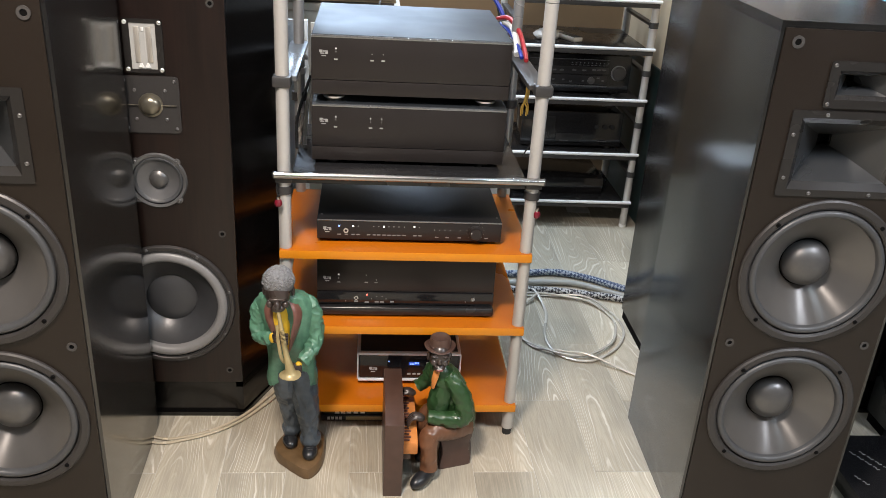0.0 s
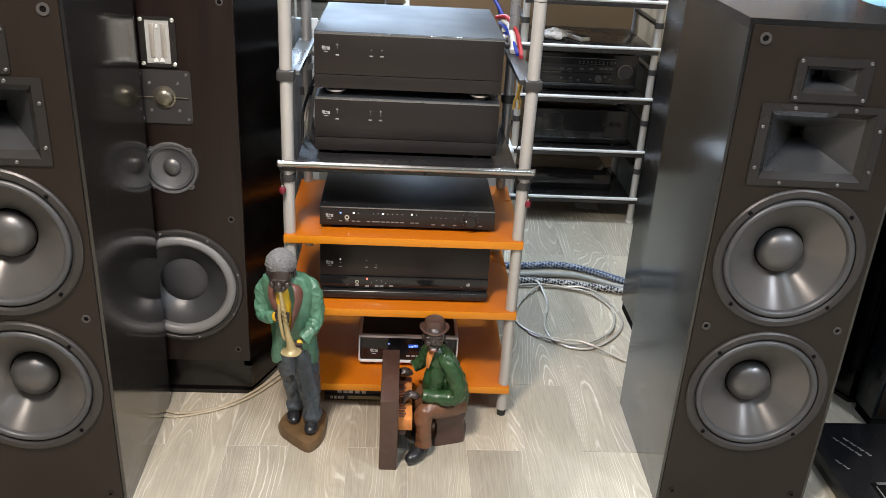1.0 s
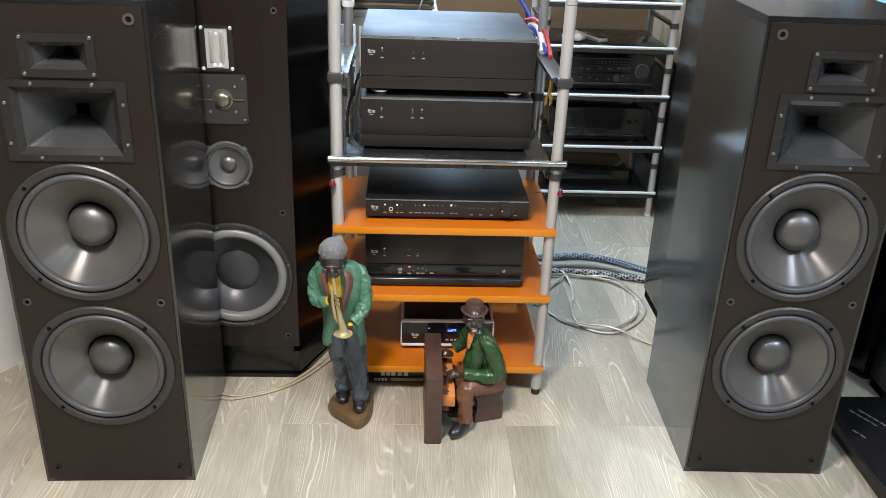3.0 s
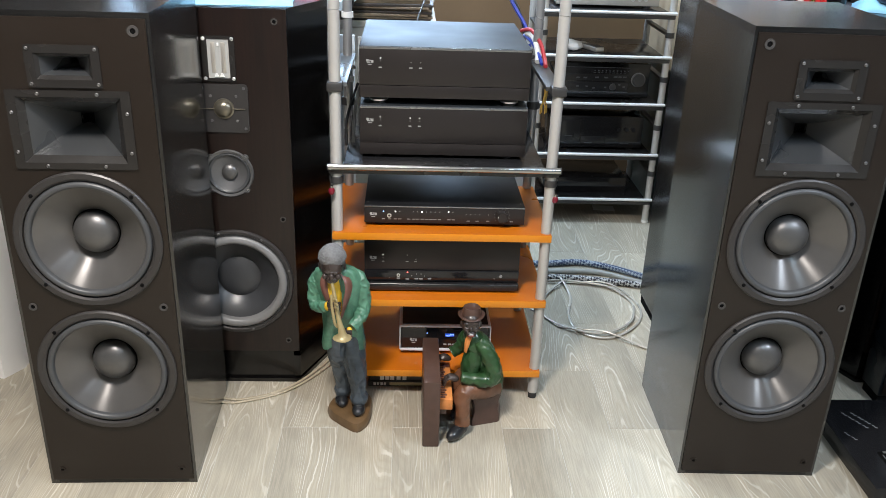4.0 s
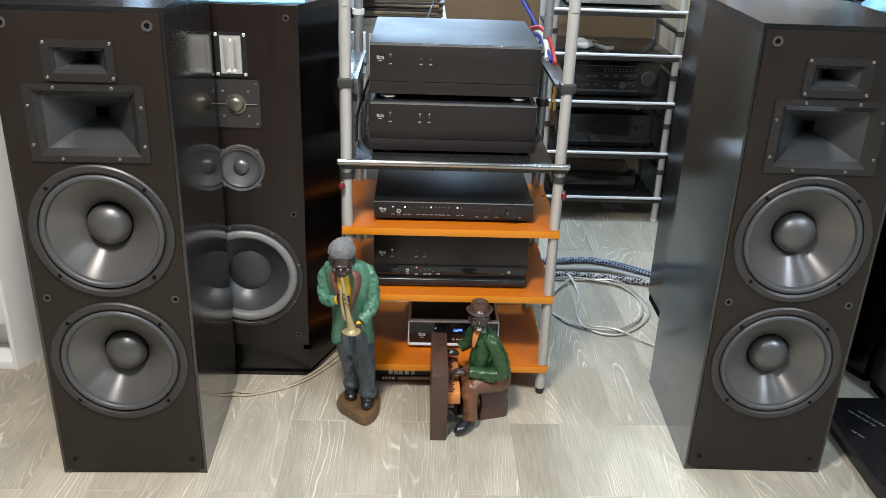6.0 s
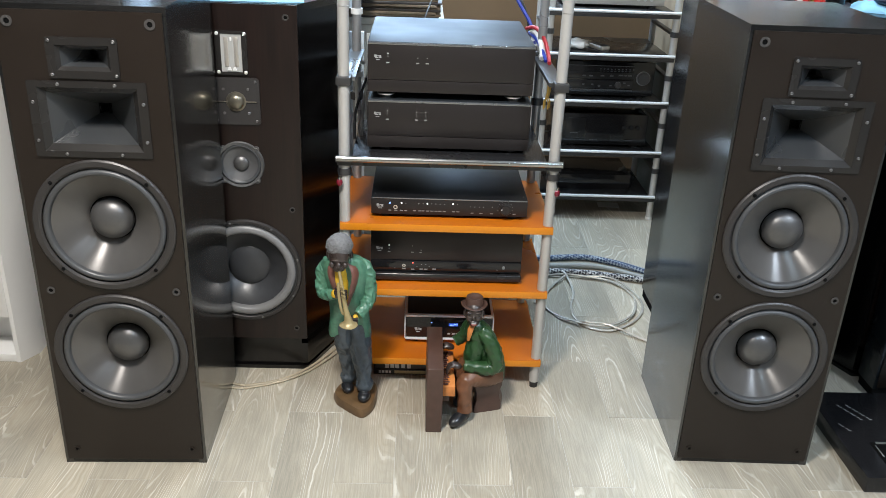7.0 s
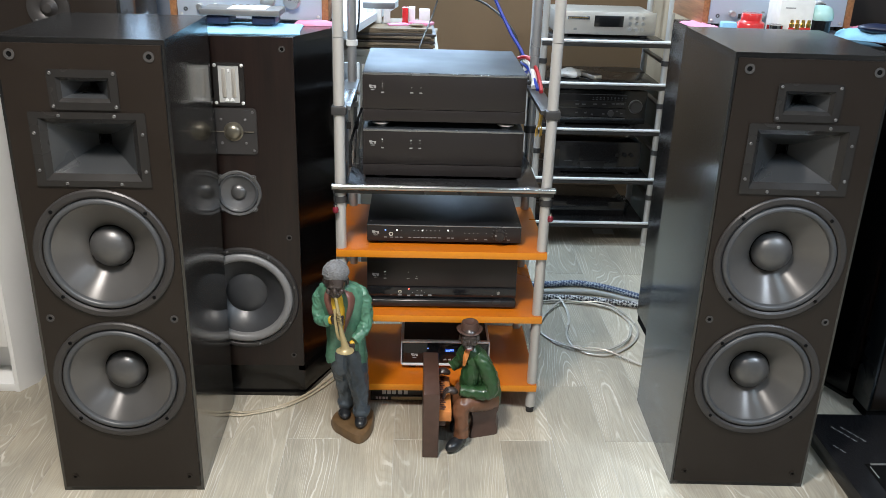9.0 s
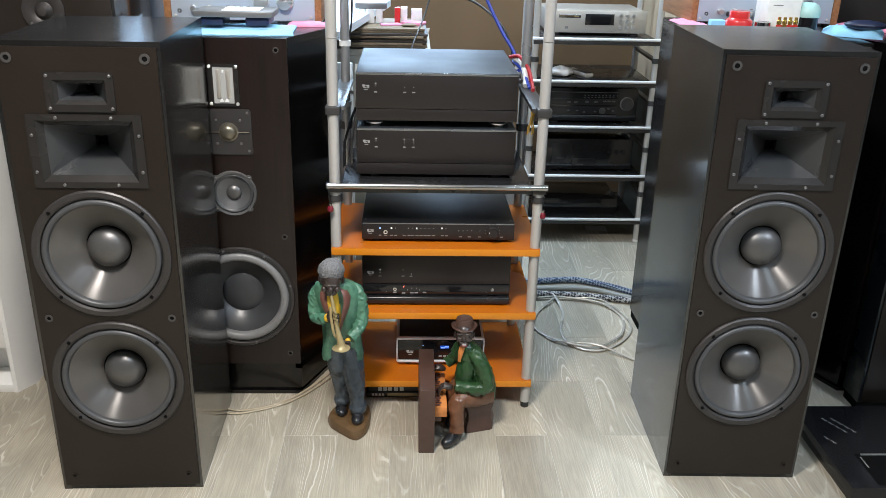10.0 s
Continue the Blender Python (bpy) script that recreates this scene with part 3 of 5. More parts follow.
def facet_speaker(at, label, group, drivers=True):
    s = thing("faceted_speaker", label, "speaker", at, group=group)
    H, F, Wd, c0, D = 1.108, 0.17, 0.255, 0.20, 0.46
    outer = [(-F, 0.012), (F, 0.012), (Wd, c0), (Wd, D), (-Wd, D), (-Wd, c0)]
    inner = [(-F + 0.018, 0.012), (F - 0.018, 0.012), (Wd - 0.02, c0), (Wd - 0.02, D - 0.02), (-Wd + 0.02, D - 0.02), (-Wd + 0.02, c0)]
    for i in range(1, 6):
        j = (i + 1) % 6
        part("side_panel", prism(B(), [outer[i], outer[j], inner[j], inner[i]], 0.02, H - 0.02), ash_gloss, s, "black lacquered side panel")
    part("top_panel", prism(B(), outer, H - 0.02, H), ash_gloss, s)
    part("bottom_panel", prism(B(), outer, 0.09, 0.112), ash_gloss, s)
    part("plinth", prism(B(), [(x * 0.988, y + 0.006 if y < 0.1 else y - 0.004) for x, y in outer], 0, 0.0895), ash_gloss, s, "black recessed plinth")
    part("base_board", prism(B(), [(x, 0.008 if y < 0.1 else y) for x, y in outer], 0, 0.012), ash_gloss, s)
    holes = [circle(0, 0.341, 0.150, 48), circle(0, 0.669, 0.0515, 32)] if drivers else []
    part("baffle", plate(B(), rect(-F, F, 0.113, H - 0.001), holes, 0, 0.0118), baffle_brown, s, "dark brown stained baffle")
    if not drivers:
        return s
    r = part("ribbon_tweeter", plate(B(), rect(-0.047, 0.037, 0.922, 1.038, 0.004), [rect(-0.0325, 0.0225, 0.930, 1.030)], -0.006, 0), flange_black, s)
    part("ribbon_face", box(B(), -0.0325, 0.0225, -0.004, -0.0005, 0.930, 1.030), ribbon_white, r, "pale metal ribbon plate")
    for x in (-0.018, 0.008):
        part("pole_piece", box(B(), x - 0.0055, x + 0.0055, -0.0060, -0.004, 0.944, 1.022, 0.001), champagne, r)
    part("ribbon", box(B(), -0.0095, -0.0005, -0.0046, -0.004, 0.944, 1.020), ribbon_white, r)
    part("clip", box(B(), -0.0075, -0.0025, -0.007, -0.0045, 1.012, 1.021, 0.001), plastic_white, r)
    for x in (-0.012, 0.002):
        part("clip", plate(B(), [(x - 0.006, 0.934), (x + 0.006, 0.934), (x + 0.002, 0.943), (x - 0.002, 0.943)], [], -0.0075, -0.0045), plastic_white, r)
    screws(r, [(-0.041, 1.031), (0.031, 1.031), (-0.041, 0.929), (0.031, 0.929)], -0.006, 0.005, alu)
    d = part("dome_midrange", plate(B(), rect(-0.064, 0.064, 0.785, 0.914, 0.010), [], -0.005, 0), ring_grey, s, "grey square midrange plate")
    part("dome", lathe(B(), [(0.027, -0.005), (0.027, -0.008), (0.023, -0.009)] + [(0.0225 * math.cos(a), -0.009 - 0.014 * math.sin(a)) for a in [math.pi / 2 * k / 6 for k in range(1, 6)]] + [(0, -0.023)], (0, 0, 0.85), 32), dome_grey, d, "dull metallic dome")
    for x0, x1 in ((-0.056, -0.024), (0.024, 0.056)):
        part("guard_rod", cyl(B(), (x0, -0.009, 0.85), (x1, -0.009, 0.85), 0.0012, seg=8), dome_grey, d)
    screws(d, [(sx * 0.054, 0.85 + sz * 0.054) for sx in (-1, 1) for sz in (-1, 1)] + [(sx * 0.033, 0.85 + sz * 0.033) for sx in (-1, 1) for sz in (-1, 1)], -0.005, 0.004)
    m = part("mid_driver", lathe(B(), [(0.0585, 0.004), (0.0585, -0.004), (0.0650, -0.006), (0.0675, 0.0)], (0, 0, 0.669), 40), rim_grey, s)
    part("surround", lathe(B(), [(0.059, 0.001), (0.055, -0.005), (0.051, -0.004), (0.0475, 0.0)], (0, 0, 0.669), 40), rubber_dark, m)
    part("cone", lathe(B(), [(0.0480, -0.0005), (0.041, 0.003), (0.0195, 0.012)], (0, 0, 0.669), 40), mid_cone, m, "smooth grey cone")
    part("dust_cap", lathe(B(), [(0.0215, 0.011), (0.021, 0.006), (0.016, 0.001), (0.008, -0.0015), (0, -0.002)], (0, 0, 0.669), 24), cap_graphite, m)
    for sx in (-1, 1):
        for sz in (-1, 1):
            part("lug", lathe(B(), [(0.0085, 0), (0.0085, -0.005), (0, -0.005)], (sx * 0.0462, 0, 0.669 + sz * 0.0462), 12), rim_grey, m)
    screws(m, [(sx * 0.0470, 0.669 + sz * 0.0470) for sx in (-1, 1) for sz in (-1, 1)], -0.006, 0.004)
    w = part("bass_driver", lathe(B(), [(0.149, 0.006), (0.149, -0.004), (0.152, -0.008), (0.1595, -0.008), (0.162, -0.005), (0.1625, 0.0)], (0, 0, 0.341), 72), ring_grey, s)
    part("gasket", lathe(B(), [(0.1485, 0.002), (0.1500, -0.0055), (0.1455, -0.0065), (0.1440, 0.001)], (0, 0, 0.341), 72), rubber, w)
    part("surround", lathe(B(), [(0.1445, 0.0)] + [(0.1320 + 0.0125 * math.cos(math.pi * k / 8), -0.002 - 0.010 * math.sin(math.pi * k / 8)) for k in range(9)] + [(0.118, 0.006)], (0, 0, 0.341), 64), foam_grey, w, "pale grey foam surround")
    part("cone", lathe(B(), [(0.1205, 0.005), (0.115, 0.007), (0.064, 0.036), (0.0625, 0.0385), (0.060, 0.036), (0.032, 0.030), (0, 0.028)], (0, 0, 0.341), 64), cone_black, w, "black cone with a shallow centre cap")
    screws(w, [(0.1555 * math.cos(radians(a)), 0.341 + 0.1555 * math.sin(radians(a))) for a in (15, 60, 105, 150, 195, 240, 285, 330)], -0.0075, 0.004)
    for x, z in ((-0.14, 1.076), (0.14, 1.076), (-0.14, 0.536), (0.14, 0.536), (-0.14, 0.15), (0.14, 0.15)):
        cup = part("grille_socket", lathe(B(), [(0.0085, 0), (0.0085, -0.002), (0.005, -0.002), (0.005, 0.001), (0, 0.001)], (x, 0, z), 16), socket_grey, s)
        part("socket_hole", cyl(B(), (x, -0.001, z), (x, 0.0008, z), 0.0045, seg=12), hole_black, cup)
    return s


facet_speaker((-0.46, 1.938, 0), "dark brown faceted four-way speaker with ribbon tweeter", "faceted speakers")
facet_speaker((1.62, 1.96, 0), "black faceted speaker standing behind black box", "faceted speakers", False)


def plain_speaker(name, x0, x1, y0, y1, z1, label, material):
    s = thing(name, label, "speaker", ((x0 + x1) / 2, y0, 0))
    w, d = (x1 - x0) / 2, y1 - y0
    part("cabinet", box(B(), -w, w, 0.006, d, 0.03, z1, 0.003), material, s)
    part("plinth", box(B(), -w + 0.004, w - 0.004, 0.012, d - 0.01, 0, 0.0295), hole_black, s)
    part("baffle", box(B(), -w + 0.008, w - 0.008, 0, 0.0058, 0.04, z1 - 0.01, 0.002), baffle_grey, s)
    return s


plain_speaker("black_cabinet_speaker", 0.893, 1.352, 1.99, 2.52, 1.115, "black glossy speaker cabinet carrying a silver amplifier", ash_gloss)
plain_speaker("blue_black_speaker", 1.452, 1.85, 1.84, 1.945, 1.3, "thin blue-black panel speaker behind the flat box", blue_black)
plain_speaker("tall_dark_speaker", 1.43, 1.92, 2.50, 2.82, 1.62, "tall black speaker standing behind the faceted speaker", ash_gloss)
tall = plain_speaker("tall_black_speaker", -1.098, -0.745, 1.962, 2.30, 1.42, "tall dark speaker beside a white cabinet", ash_black)
tw = part("tweeter", lathe(B(), [(0.056, 0.0), (0.056, -0.006), (0.050, -0.008), (0.034, -0.007), (0.024, -0.001), (0.02, -0.004), (0.012, -0.014), (0, -0.017)], (-0.008, 0, 1.165), 40), ring_grey, tall, "round grey metal tweeter plate")
screws(tw, [(-0.008 + 0.046 * math.cos(radians(a)), 1.165 + 0.046 * math.sin(radians(a))) for a in (45, 135, 225, 315)], -0.008, 0.004)

# ---- front equipment rack ----
rack = thing("equipment_rack", "equipment rack with silver tubes and orange shelves", "rack", (0.1225, 1.87, 0))
RX, RY0, RY1 = 0.2865, 0.007, 0.372
for sx in (-1, 1):
    for ry, m, top in ((RY0, pole_silver, 1.9), (RY1, pole_grey, 1.9)):
        if ry == RY0:
            p = part("pole", cyl(cyl(B(), (sx * RX, ry, 0.02), (sx * RX, ry, 1.12), 0.0148, seg=28), (sx * RX, ry, 1.1215), (sx * RX, ry, top), 0.0148, seg=28), m, rack, "silver painted tube")
        else:
            p = part("pole", cyl(B(), (sx * RX * 0.97, ry, 0.02), (sx * RX * 0.97, ry, top), 0.0135, seg=24), m, rack, "grey steel tube")
        xx = sx * RX * (1 if ry == RY0 else 0.97)
        part("foot", cyl(B(), (xx, ry, 0), (xx, ry, 0.0195), 0.0120, 0.0132, seg=20), rubber, p)
for z0, z1 in ((0.079, 0.101), (0.310, 0.332), (0.513, 0.535)):
    sh = part("shelf", box(B(), -0.2995, 0.2995, -0.0138, 0.385, z0, z1, 0.002), orange, rack, "orange lacquered shelf")
    # thin added strip carries the lit tone of the shelf front
    part("lit_front", box(B(), -0.2995, 0.2995, -0.015, -0.0139, z0 + 0.0008, z1 - 0.0008, 0.0004), orange_lit, sh, "shelf front edge painted in the lit orange")
part("top_shelf", box(B(), -0.268, 0.268, -0.008, 0.385, 0.700, 0.721, 0.002), shelf_black, rack, "black gloss top shelf")
bar = part("front_bar", cyl(B(), (-0.306, -0.020, 0.723), (0.306, -0.020, 0.723), 0.0085, seg=20), chrome, rack, "polished chrome front bar")
for sx in (-1, 1):
    part("end_cap", cyl(B(), (sx * 0.306, -0.020, 0.723), (sx * 0.3085, -0.020, 0.723), 0.0088, seg=20), clamp_black, bar)
    part("bar_bracket", box(B(), sx * RX - 0.019, sx * RX + 0.019, -0.012, 0.026, 0.700, 0.716, 0.003), clamp_black, rack)
    # left arm paler than its twin: its bluish reflection is put into the colour
    arm = part("side_arm", box(B(), sx * 0.2785 - 0.022, sx * 0.2785 + 0.022, 0.022, 0.40, 0.925, 0.937, 0.002), arm_sheen if sx < 0 else clamp_black, rack, "flat side arm")
    part("clamp", box(B(), sx * RX - 0.0205, sx * RX + 0.0205, -0.013, 0.0265, 0.918, 0.943, 0.005), clamp_black, arm, "black plastic clamp")
    part("rear_clamp", cyl(B(), (sx * 0.278, RY1, 0.79), (sx * 0.278, RY1, 0.812), 0.0195, seg=20), clamp_black, rack)
    part("lower_clamp", cyl(B(), (sx * RX, RY0, 0.672), (sx * RX, RY0, 0.690), 0.0185, seg=20), clamp_black, rack)
for z in (1.045, 0.86):
    part("cable_tie", cyl(B(), (-0.278, RY1, z), (-0.278, RY1, z + 0.016), 0.0175, seg=20), plastic_white, rack, "white cable tie")

# ---- amplifiers and players on the rack ----


def logo(parent, x, z, y, s=0.85, m=None):
    """Plain shapes in place of the maker's mark."""
    b = B()
    box(b, x - 0.011 * s, x - 0.003 * s, y - 0.0006, y, z - 0.001 * s, z + 0.006 * s)
    box(b, x - 0.009 * s, x + 0.002 * s, y - 0.0006, y, z - 0.0045 * s, z - 0.0018 * s)
    box(b, x - 0.0015 * s, x + 0.011 * s, y - 0.0006, y, z + 0.001 * s, z + 0.004 * s)
    box(b, x + 0.004 * s, x + 0.011 * s, y - 0.0006, y, z - 0.0045 * s, z + 0.0003 * s)
    box(b, x - 0.006 * s, x + 0.006 * s, y - 0.0006, y, z - 0.0105 * s, z - 0.0085 * s)
    part("logo_mark", b, m or mark_white, parent)


def marks(parent, name, spots, w, h, y, m):
    for x, z in spots:
        part(name, box(B(), x - w / 2, x + w / 2, y - 0.0007, y, z - h / 2, z + h / 2), m, parent)


def power_amp(at, lit, z_gap):
    a = thing("power_amplifier", "black power amplifier with bluish reflection on top plate" if lit else "black power amplifier under a second amplifier", "amplifier", at, group="stacked power amplifiers")
    H = 0.131
    part("body", box(B(), -0.222, 0.222, 0.012, 0.415, z_gap, z_gap + H - 0.004, 0.003), amp_black, a)
    part("top_plate", box(B(), -0.2245, 0.2245, 0.0, 0.416, z_gap + H - 0.0038, z_gap + H + 0.004, 0.0025), amp_top, a, "dark top plate with a bluish reflection in its colour")
    f = part("front_panel", box(B(), -0.2245, 0.2245, 0.0, 0.0118, z_gap + 0.0335, z_gap + H - 0.004, 0.0012), amp_black, a)
    part("lower_panel", box(B(), -0.2245, 0.2245, 0.0, 0.0118, z_gap, z_gap + 0.0322, 0.0012), amp_black, a)
    part("edge_trim", box(B(), -0.224, 0.224, -0.0012, 0.001, z_gap + H - 0.0035, z_gap + H + 0.0022, 0.0005), edge_silver, a, "bright bevelled top edge")
    logo(f, -0.197, z_gap + 0.095, 0.0)
    marks(f, "label", [(-0.170, z_gap + 0.080), (-0.090, z_gap + 0.080), (-0.065, z_gap + 0.080)], 0.008, 0.003, 0.0, mark_white)
    marks(f, "indicator", [(-0.170, z_gap + 0.097), (-0.090, z_gap + 0.094), (-0.065, z_gap + 0.094)], 0.0025, 0.0025, 0.0, mark_grey)
    marks(f, "indicator", [(-0.170, z_gap + 0.104)] + ([] if lit else [(-0.090, z_gap + 0.102), (-0.065, z_gap + 0.102)]), 0.0025, 0.0025, 0.0, led_white)
    for sx in (-1, 1):
        for y in (0.03, 0.38):
            ft = part("foot", lathe(B(), [(0, 0), (0.016, 0.0), (0.017, 0.003), (0.017, z_gap * 0.5), (0.013, z_gap)], (sx * 0.175, y, 0), 24, "Z"), rubber, a)
            if lit:
                part("foot_ring", lathe(B(), [(0.013, z_gap * 0.55), (0.024, z_gap * 0.6), (0.0245, z_gap * 0.75), (0.013, z_gap * 0.9)], (sx * 0.175, y, 0), 28, "Z"), alu, ft, "silver foot ring")
    return a


power_amp((0.119, 1.94, 0.856 + 0.004), True, 0.027)
power_amp((0.119, 1.94, 0.7212), False, 0.010)

pre = thing("preamplifier", "low black preamplifier with volume knob on orange shelf", "amplifier", (0.129, 1.905, 0.539))
part("body", box(B(), -0.221, 0.221, 0.010, 0.375, 0.008, 0.052, 0.002), gloss_black, pre)
part("top_plate", box(B(), -0.2215, 0.2215, 0.0, 0.375, 0.0522, 0.0565, 0.0015), lid_black, pre)
pf = part("front_panel", box(B(), -0.2215, 0.2215, 0.0, 0.0098, 0.006, 0.052, 0.0012), amp_black, pre)
part("edge_trim", box(B(), -0.221, 0.221, -0.0012, 0.001, 0.0528, 0.0562, 0.0005), edge_silver, pre, "bright bevelled top edge")
logo(pf, -0.197, 0.032, 0.0, 0.85)
kn = part("volume_knob", lathe(B(), [(0.0165, 0.0), (0.0165, -0.003), (0.0145, -0.004), (0.0145, -0.016), (0.0135, -0.0175), (0, -0.0175)], (0.158, 0, 0.031), 36), amp_black, pre)
part("pointer", box(B(), 0.146, 0.148, -0.0183, -0.0176, 0.033, 0.035), led_white, kn)
for k in range(11):
    a = radians(-40 + 26 * k)
    part("dial_mark", box(B(), 0.158 + 0.021 * math.cos(a) - 0.0008, 0.158 + 0.021 * math.cos(a) + 0.0008, -0.0006, 0, 0.031 + 0.021 * math.sin(a) - 0.0008, 0.031 + 0.021 * math.sin(a) + 0.0008), mark_grey, pf)
part("headphone_jack", lathe(B(), [(0.006, 0.0), (0.006, -0.002), (0.0035, -0.002), (0.0035, 0.004)], (-0.153, 0, 0.028), 20), alu, pf)
marks(pf, "indicator_light", [(-0.169, 0.040)], 0.004, 0.004, 0, led_blue)
marks(pf, "indicator_light", [(-0.136, 0.040), (-0.063, 0.040), (0.010, 0.041)], 0.0042, 0.0042, 0, led_white)
marks(pf, "indicator", [(x, 0.040) for x in (-0.124, -0.087, -0.075, -0.051, -0.039, -0.027, -0.014, 0.022)], 0.0025, 0.0025, 0, mark_grey)
marks(pf, "indicator", [(0.059 + 0.0125 * k, 0.034) for k in range(4)] + [(0.121, 0.034)], 0.0022, 0.0022, 0, mark_grey)
marks(pf, "label", [(-0.169, 0.018), (-0.152, 0.018), (-0.136, 0.018), (-0.124, 0.018), (-0.099, 0.018), (-0.085, 0.018), (-0.075, 0.018), (-0.062, 0.018), (-0.050, 0.018), (-0.038, 0.018), (-0.027, 0.018), (-0.014, 0.018), (0.012, 0.018), (0.024, 0.018), (0.065, 0.015), (0.090, 0.015), (0.120, 0.015), (0.185, 0.015)], 0.0085, 0.0026, 0, mark_grey)
for sx in (-1, 1):
    part("top_screw", lathe(B(), [(0.003, 0.0565), (0.002, 0.0575), (0, 0.0575)], (sx * 0.212, 0.03, 0), 10, "Z"), screw_steel, pre)
    for y in (0.03, 0.34):
        part("foot", cyl(B(), (sx * 0.18, y, -0.004), (sx * 0.18, y, 0.0078), 0.016), rubber, pre)

am = thing("integrated_amplifier", "black amplifier with gloss lower panel on orange shelf", "amplifier", (0.127, 1.908, 0.332))
part("body", box(B(), -0.217, 0.217, 0.020, 0.37, 0.008, 0.159, 0.002), gloss_black, am)
part("front_panel", box(B(), -0.2205, 0.2205, 0.010, 0.0198, 0.0650, 0.1605, 0.0012), amp_black, am)
lp = part("lower_panel", box(B(), -0.2205, 0.2205, 0.006, 0.0198, 0.031, 0.064, 0.001), gloss_black, am)
part("base_lip", box(B(), -0.2215, 0.2215, -0.006, 0.0195, 0.005, 0.028, 0.006, 3), shelf_black, am, "rounded black base lip")
logo(am, -0.196, 0.101, 0.010, 0.85)
marks(am, "indicator_light", [(-0.168, 0.111)], 0.0035, 0.0035, 0.010, led_white)
marks(am, "indicator", [(-0.100, 0.110), (-0.168, 0.101), (-0.075, 0.097)], 0.0028, 0.0028, 0.010, mark_grey)
marks(am, "label", [(-0.168, 0.090), (-0.100, 0.090), (-0.076, 0.090)], 0.008, 0.0025, 0.010, mark_grey)
marks(lp, "indicator_light", [(-0.098, 0.058)], 0.0035, 0.0035, 0.006, led_red)
part("headphone_jack", lathe(B(), [(0.005, 0.006), (0.005, 0.004), (0.003, 0.004), (0.003, 0.009)], (-0.124, 0, 0.049), 20), alu, lp)
part("cd_button", lathe(B(), [(0.005, 0.006), (0.005, 0.004), (0, 0.004)], (0.168, 0, 0.049), 20), edge_silver, lp)
marks(lp, "label", [(-0.124, 0.039), (-0.098, 0.037), (-0.073, 0.038), (-0.060, 0.038), (-0.035, 0.039)], 0.010, 0.004, 0.006, mark_grey)
marks(lp, "indicator", [(-0.086, 0.047), (-0.073, 0.053), (-0.060, 0.053), (-0.050, 0.047), (0.150, 0.041), (-0.150, 0.040)], 0.002, 0.002, 0.006, mark_grey)
for sx in (-1, 1):
    for y in (0.04, 0.34):
        part("foot", cyl(B(), (sx * 0.18, y, 0), (sx * 0.18, y, 0.0078), 0.016), rubber, am)

sp = thing("small_streamer", "small silver-edged black player with blue display", "player", (0.145, 1.945, 0.109))
part("body", box(B(), -0.133, 0.133, 0.010, 0.30, 0.010, 0.084, 0.010, 3), amp_black, sp)
part("top_frame", box(B(), -0.1355, 0.1355, 0.0, 0.30, 0.0835, 0.0915, 0.0035), bar_white, sp, "silver top edge")
part("bottom_frame", box(B(), -0.1355, 0.1355, 0.0, 0.30, 0.004, 0.012, 0.0035), bar_white, sp, "silver bottom edge")
for sx in (-1, 1):
    part("side_frame", box(B(), sx * 0.1355 - 0.002, sx * 0.1355 + 0.002, 0.0005, 0.30, 0.010, 0.085, 0.001), bar_white, sp)
# lid shares the tinted plate colour in place of its grey reflection
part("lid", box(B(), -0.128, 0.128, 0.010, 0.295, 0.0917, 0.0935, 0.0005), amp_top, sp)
sf = part("front_panel", box(B(), -0.131, 0.131, 0.004, 0.0098, 0.013, 0.083, 0.0008), gloss_black, sp)
logo(sf, -0.095, 0.041, 0.004, 0.95)
marks(sf, "display", [(0.013, 0.058)], 0.028, 0.010, 0.004, screen_blue)
marks(sf, "display_digit", [(0.016, 0.0595), (0.020, 0.0595), (0.024, 0.0595), (0.004, 0.0565), (0.008, 0.0565), (0.012, 0.0565)], 0.003, 0.0045, 0.0032, led_blue)
marks(sf, "indicator_light", [(-0.054, 0.064)], 0.0035, 0.0035, 0.004, led_blue)
marks(sf, "label", [(0.000, 0.026), (0.014, 0.026), (0.026, 0.026), (0.050, 0.060), (0.058, 0.060)], 0.009, 0.005, 0.004, mark_white)
for sx in (-1, 1):
    for y in (0.03, 0.26):
        part("foot", cyl(B(), (sx * 0.10, y, -0.008), (sx * 0.10, y, 0.0042), 0.014), rubber, sp)

tb = thing("tape_box", "black cardboard box with gold stripe under the rack", "box", (0.085, 1.925, 0))
part("lower_box", box(B(), -0.17, 0.17, 0.0, 0.25, 0.0, 0.0175, 0.001), clamp_black, tb)
part("upper_box", box(B(), -0.165, 0.17, 0.004, 0.25, 0.0178, 0.043, 0.001), clamp_black, tb)
part("gold_stripe", box(B(), -0.105, 0.02, -0.0008, 0, 0.004, 0.014), pale_gold, tb, "pale gold stripe")
marks(tb, "mark", [(-0.150, 0.009), (-0.140, 0.009), (-0.129, 0.009), (-0.119, 0.009)], 0.0075, 0.009, 0, paper)
marks(tb, "mark", [(-0.128, 0.0275), (-0.112, 0.0275), (-0.097, 0.0275), (-0.078, 0.0275), (-0.060, 0.0275)], 0.012, 0.014, 0.004, paper)

# ---- rear rack in the alcove ----
rr = thing("rear_rack", "rear rack with white tubes and black shelves", "rack", (0.845, 3.30, 0))
for sx in (-1, 1):
    for y in (0.0, 0.36):
        p = part("pole", cyl(B(), (sx * 0.265, y, 0.012), (sx * 0.265, y, 1.35), 0.0145, seg=24), pole_silver, rr)
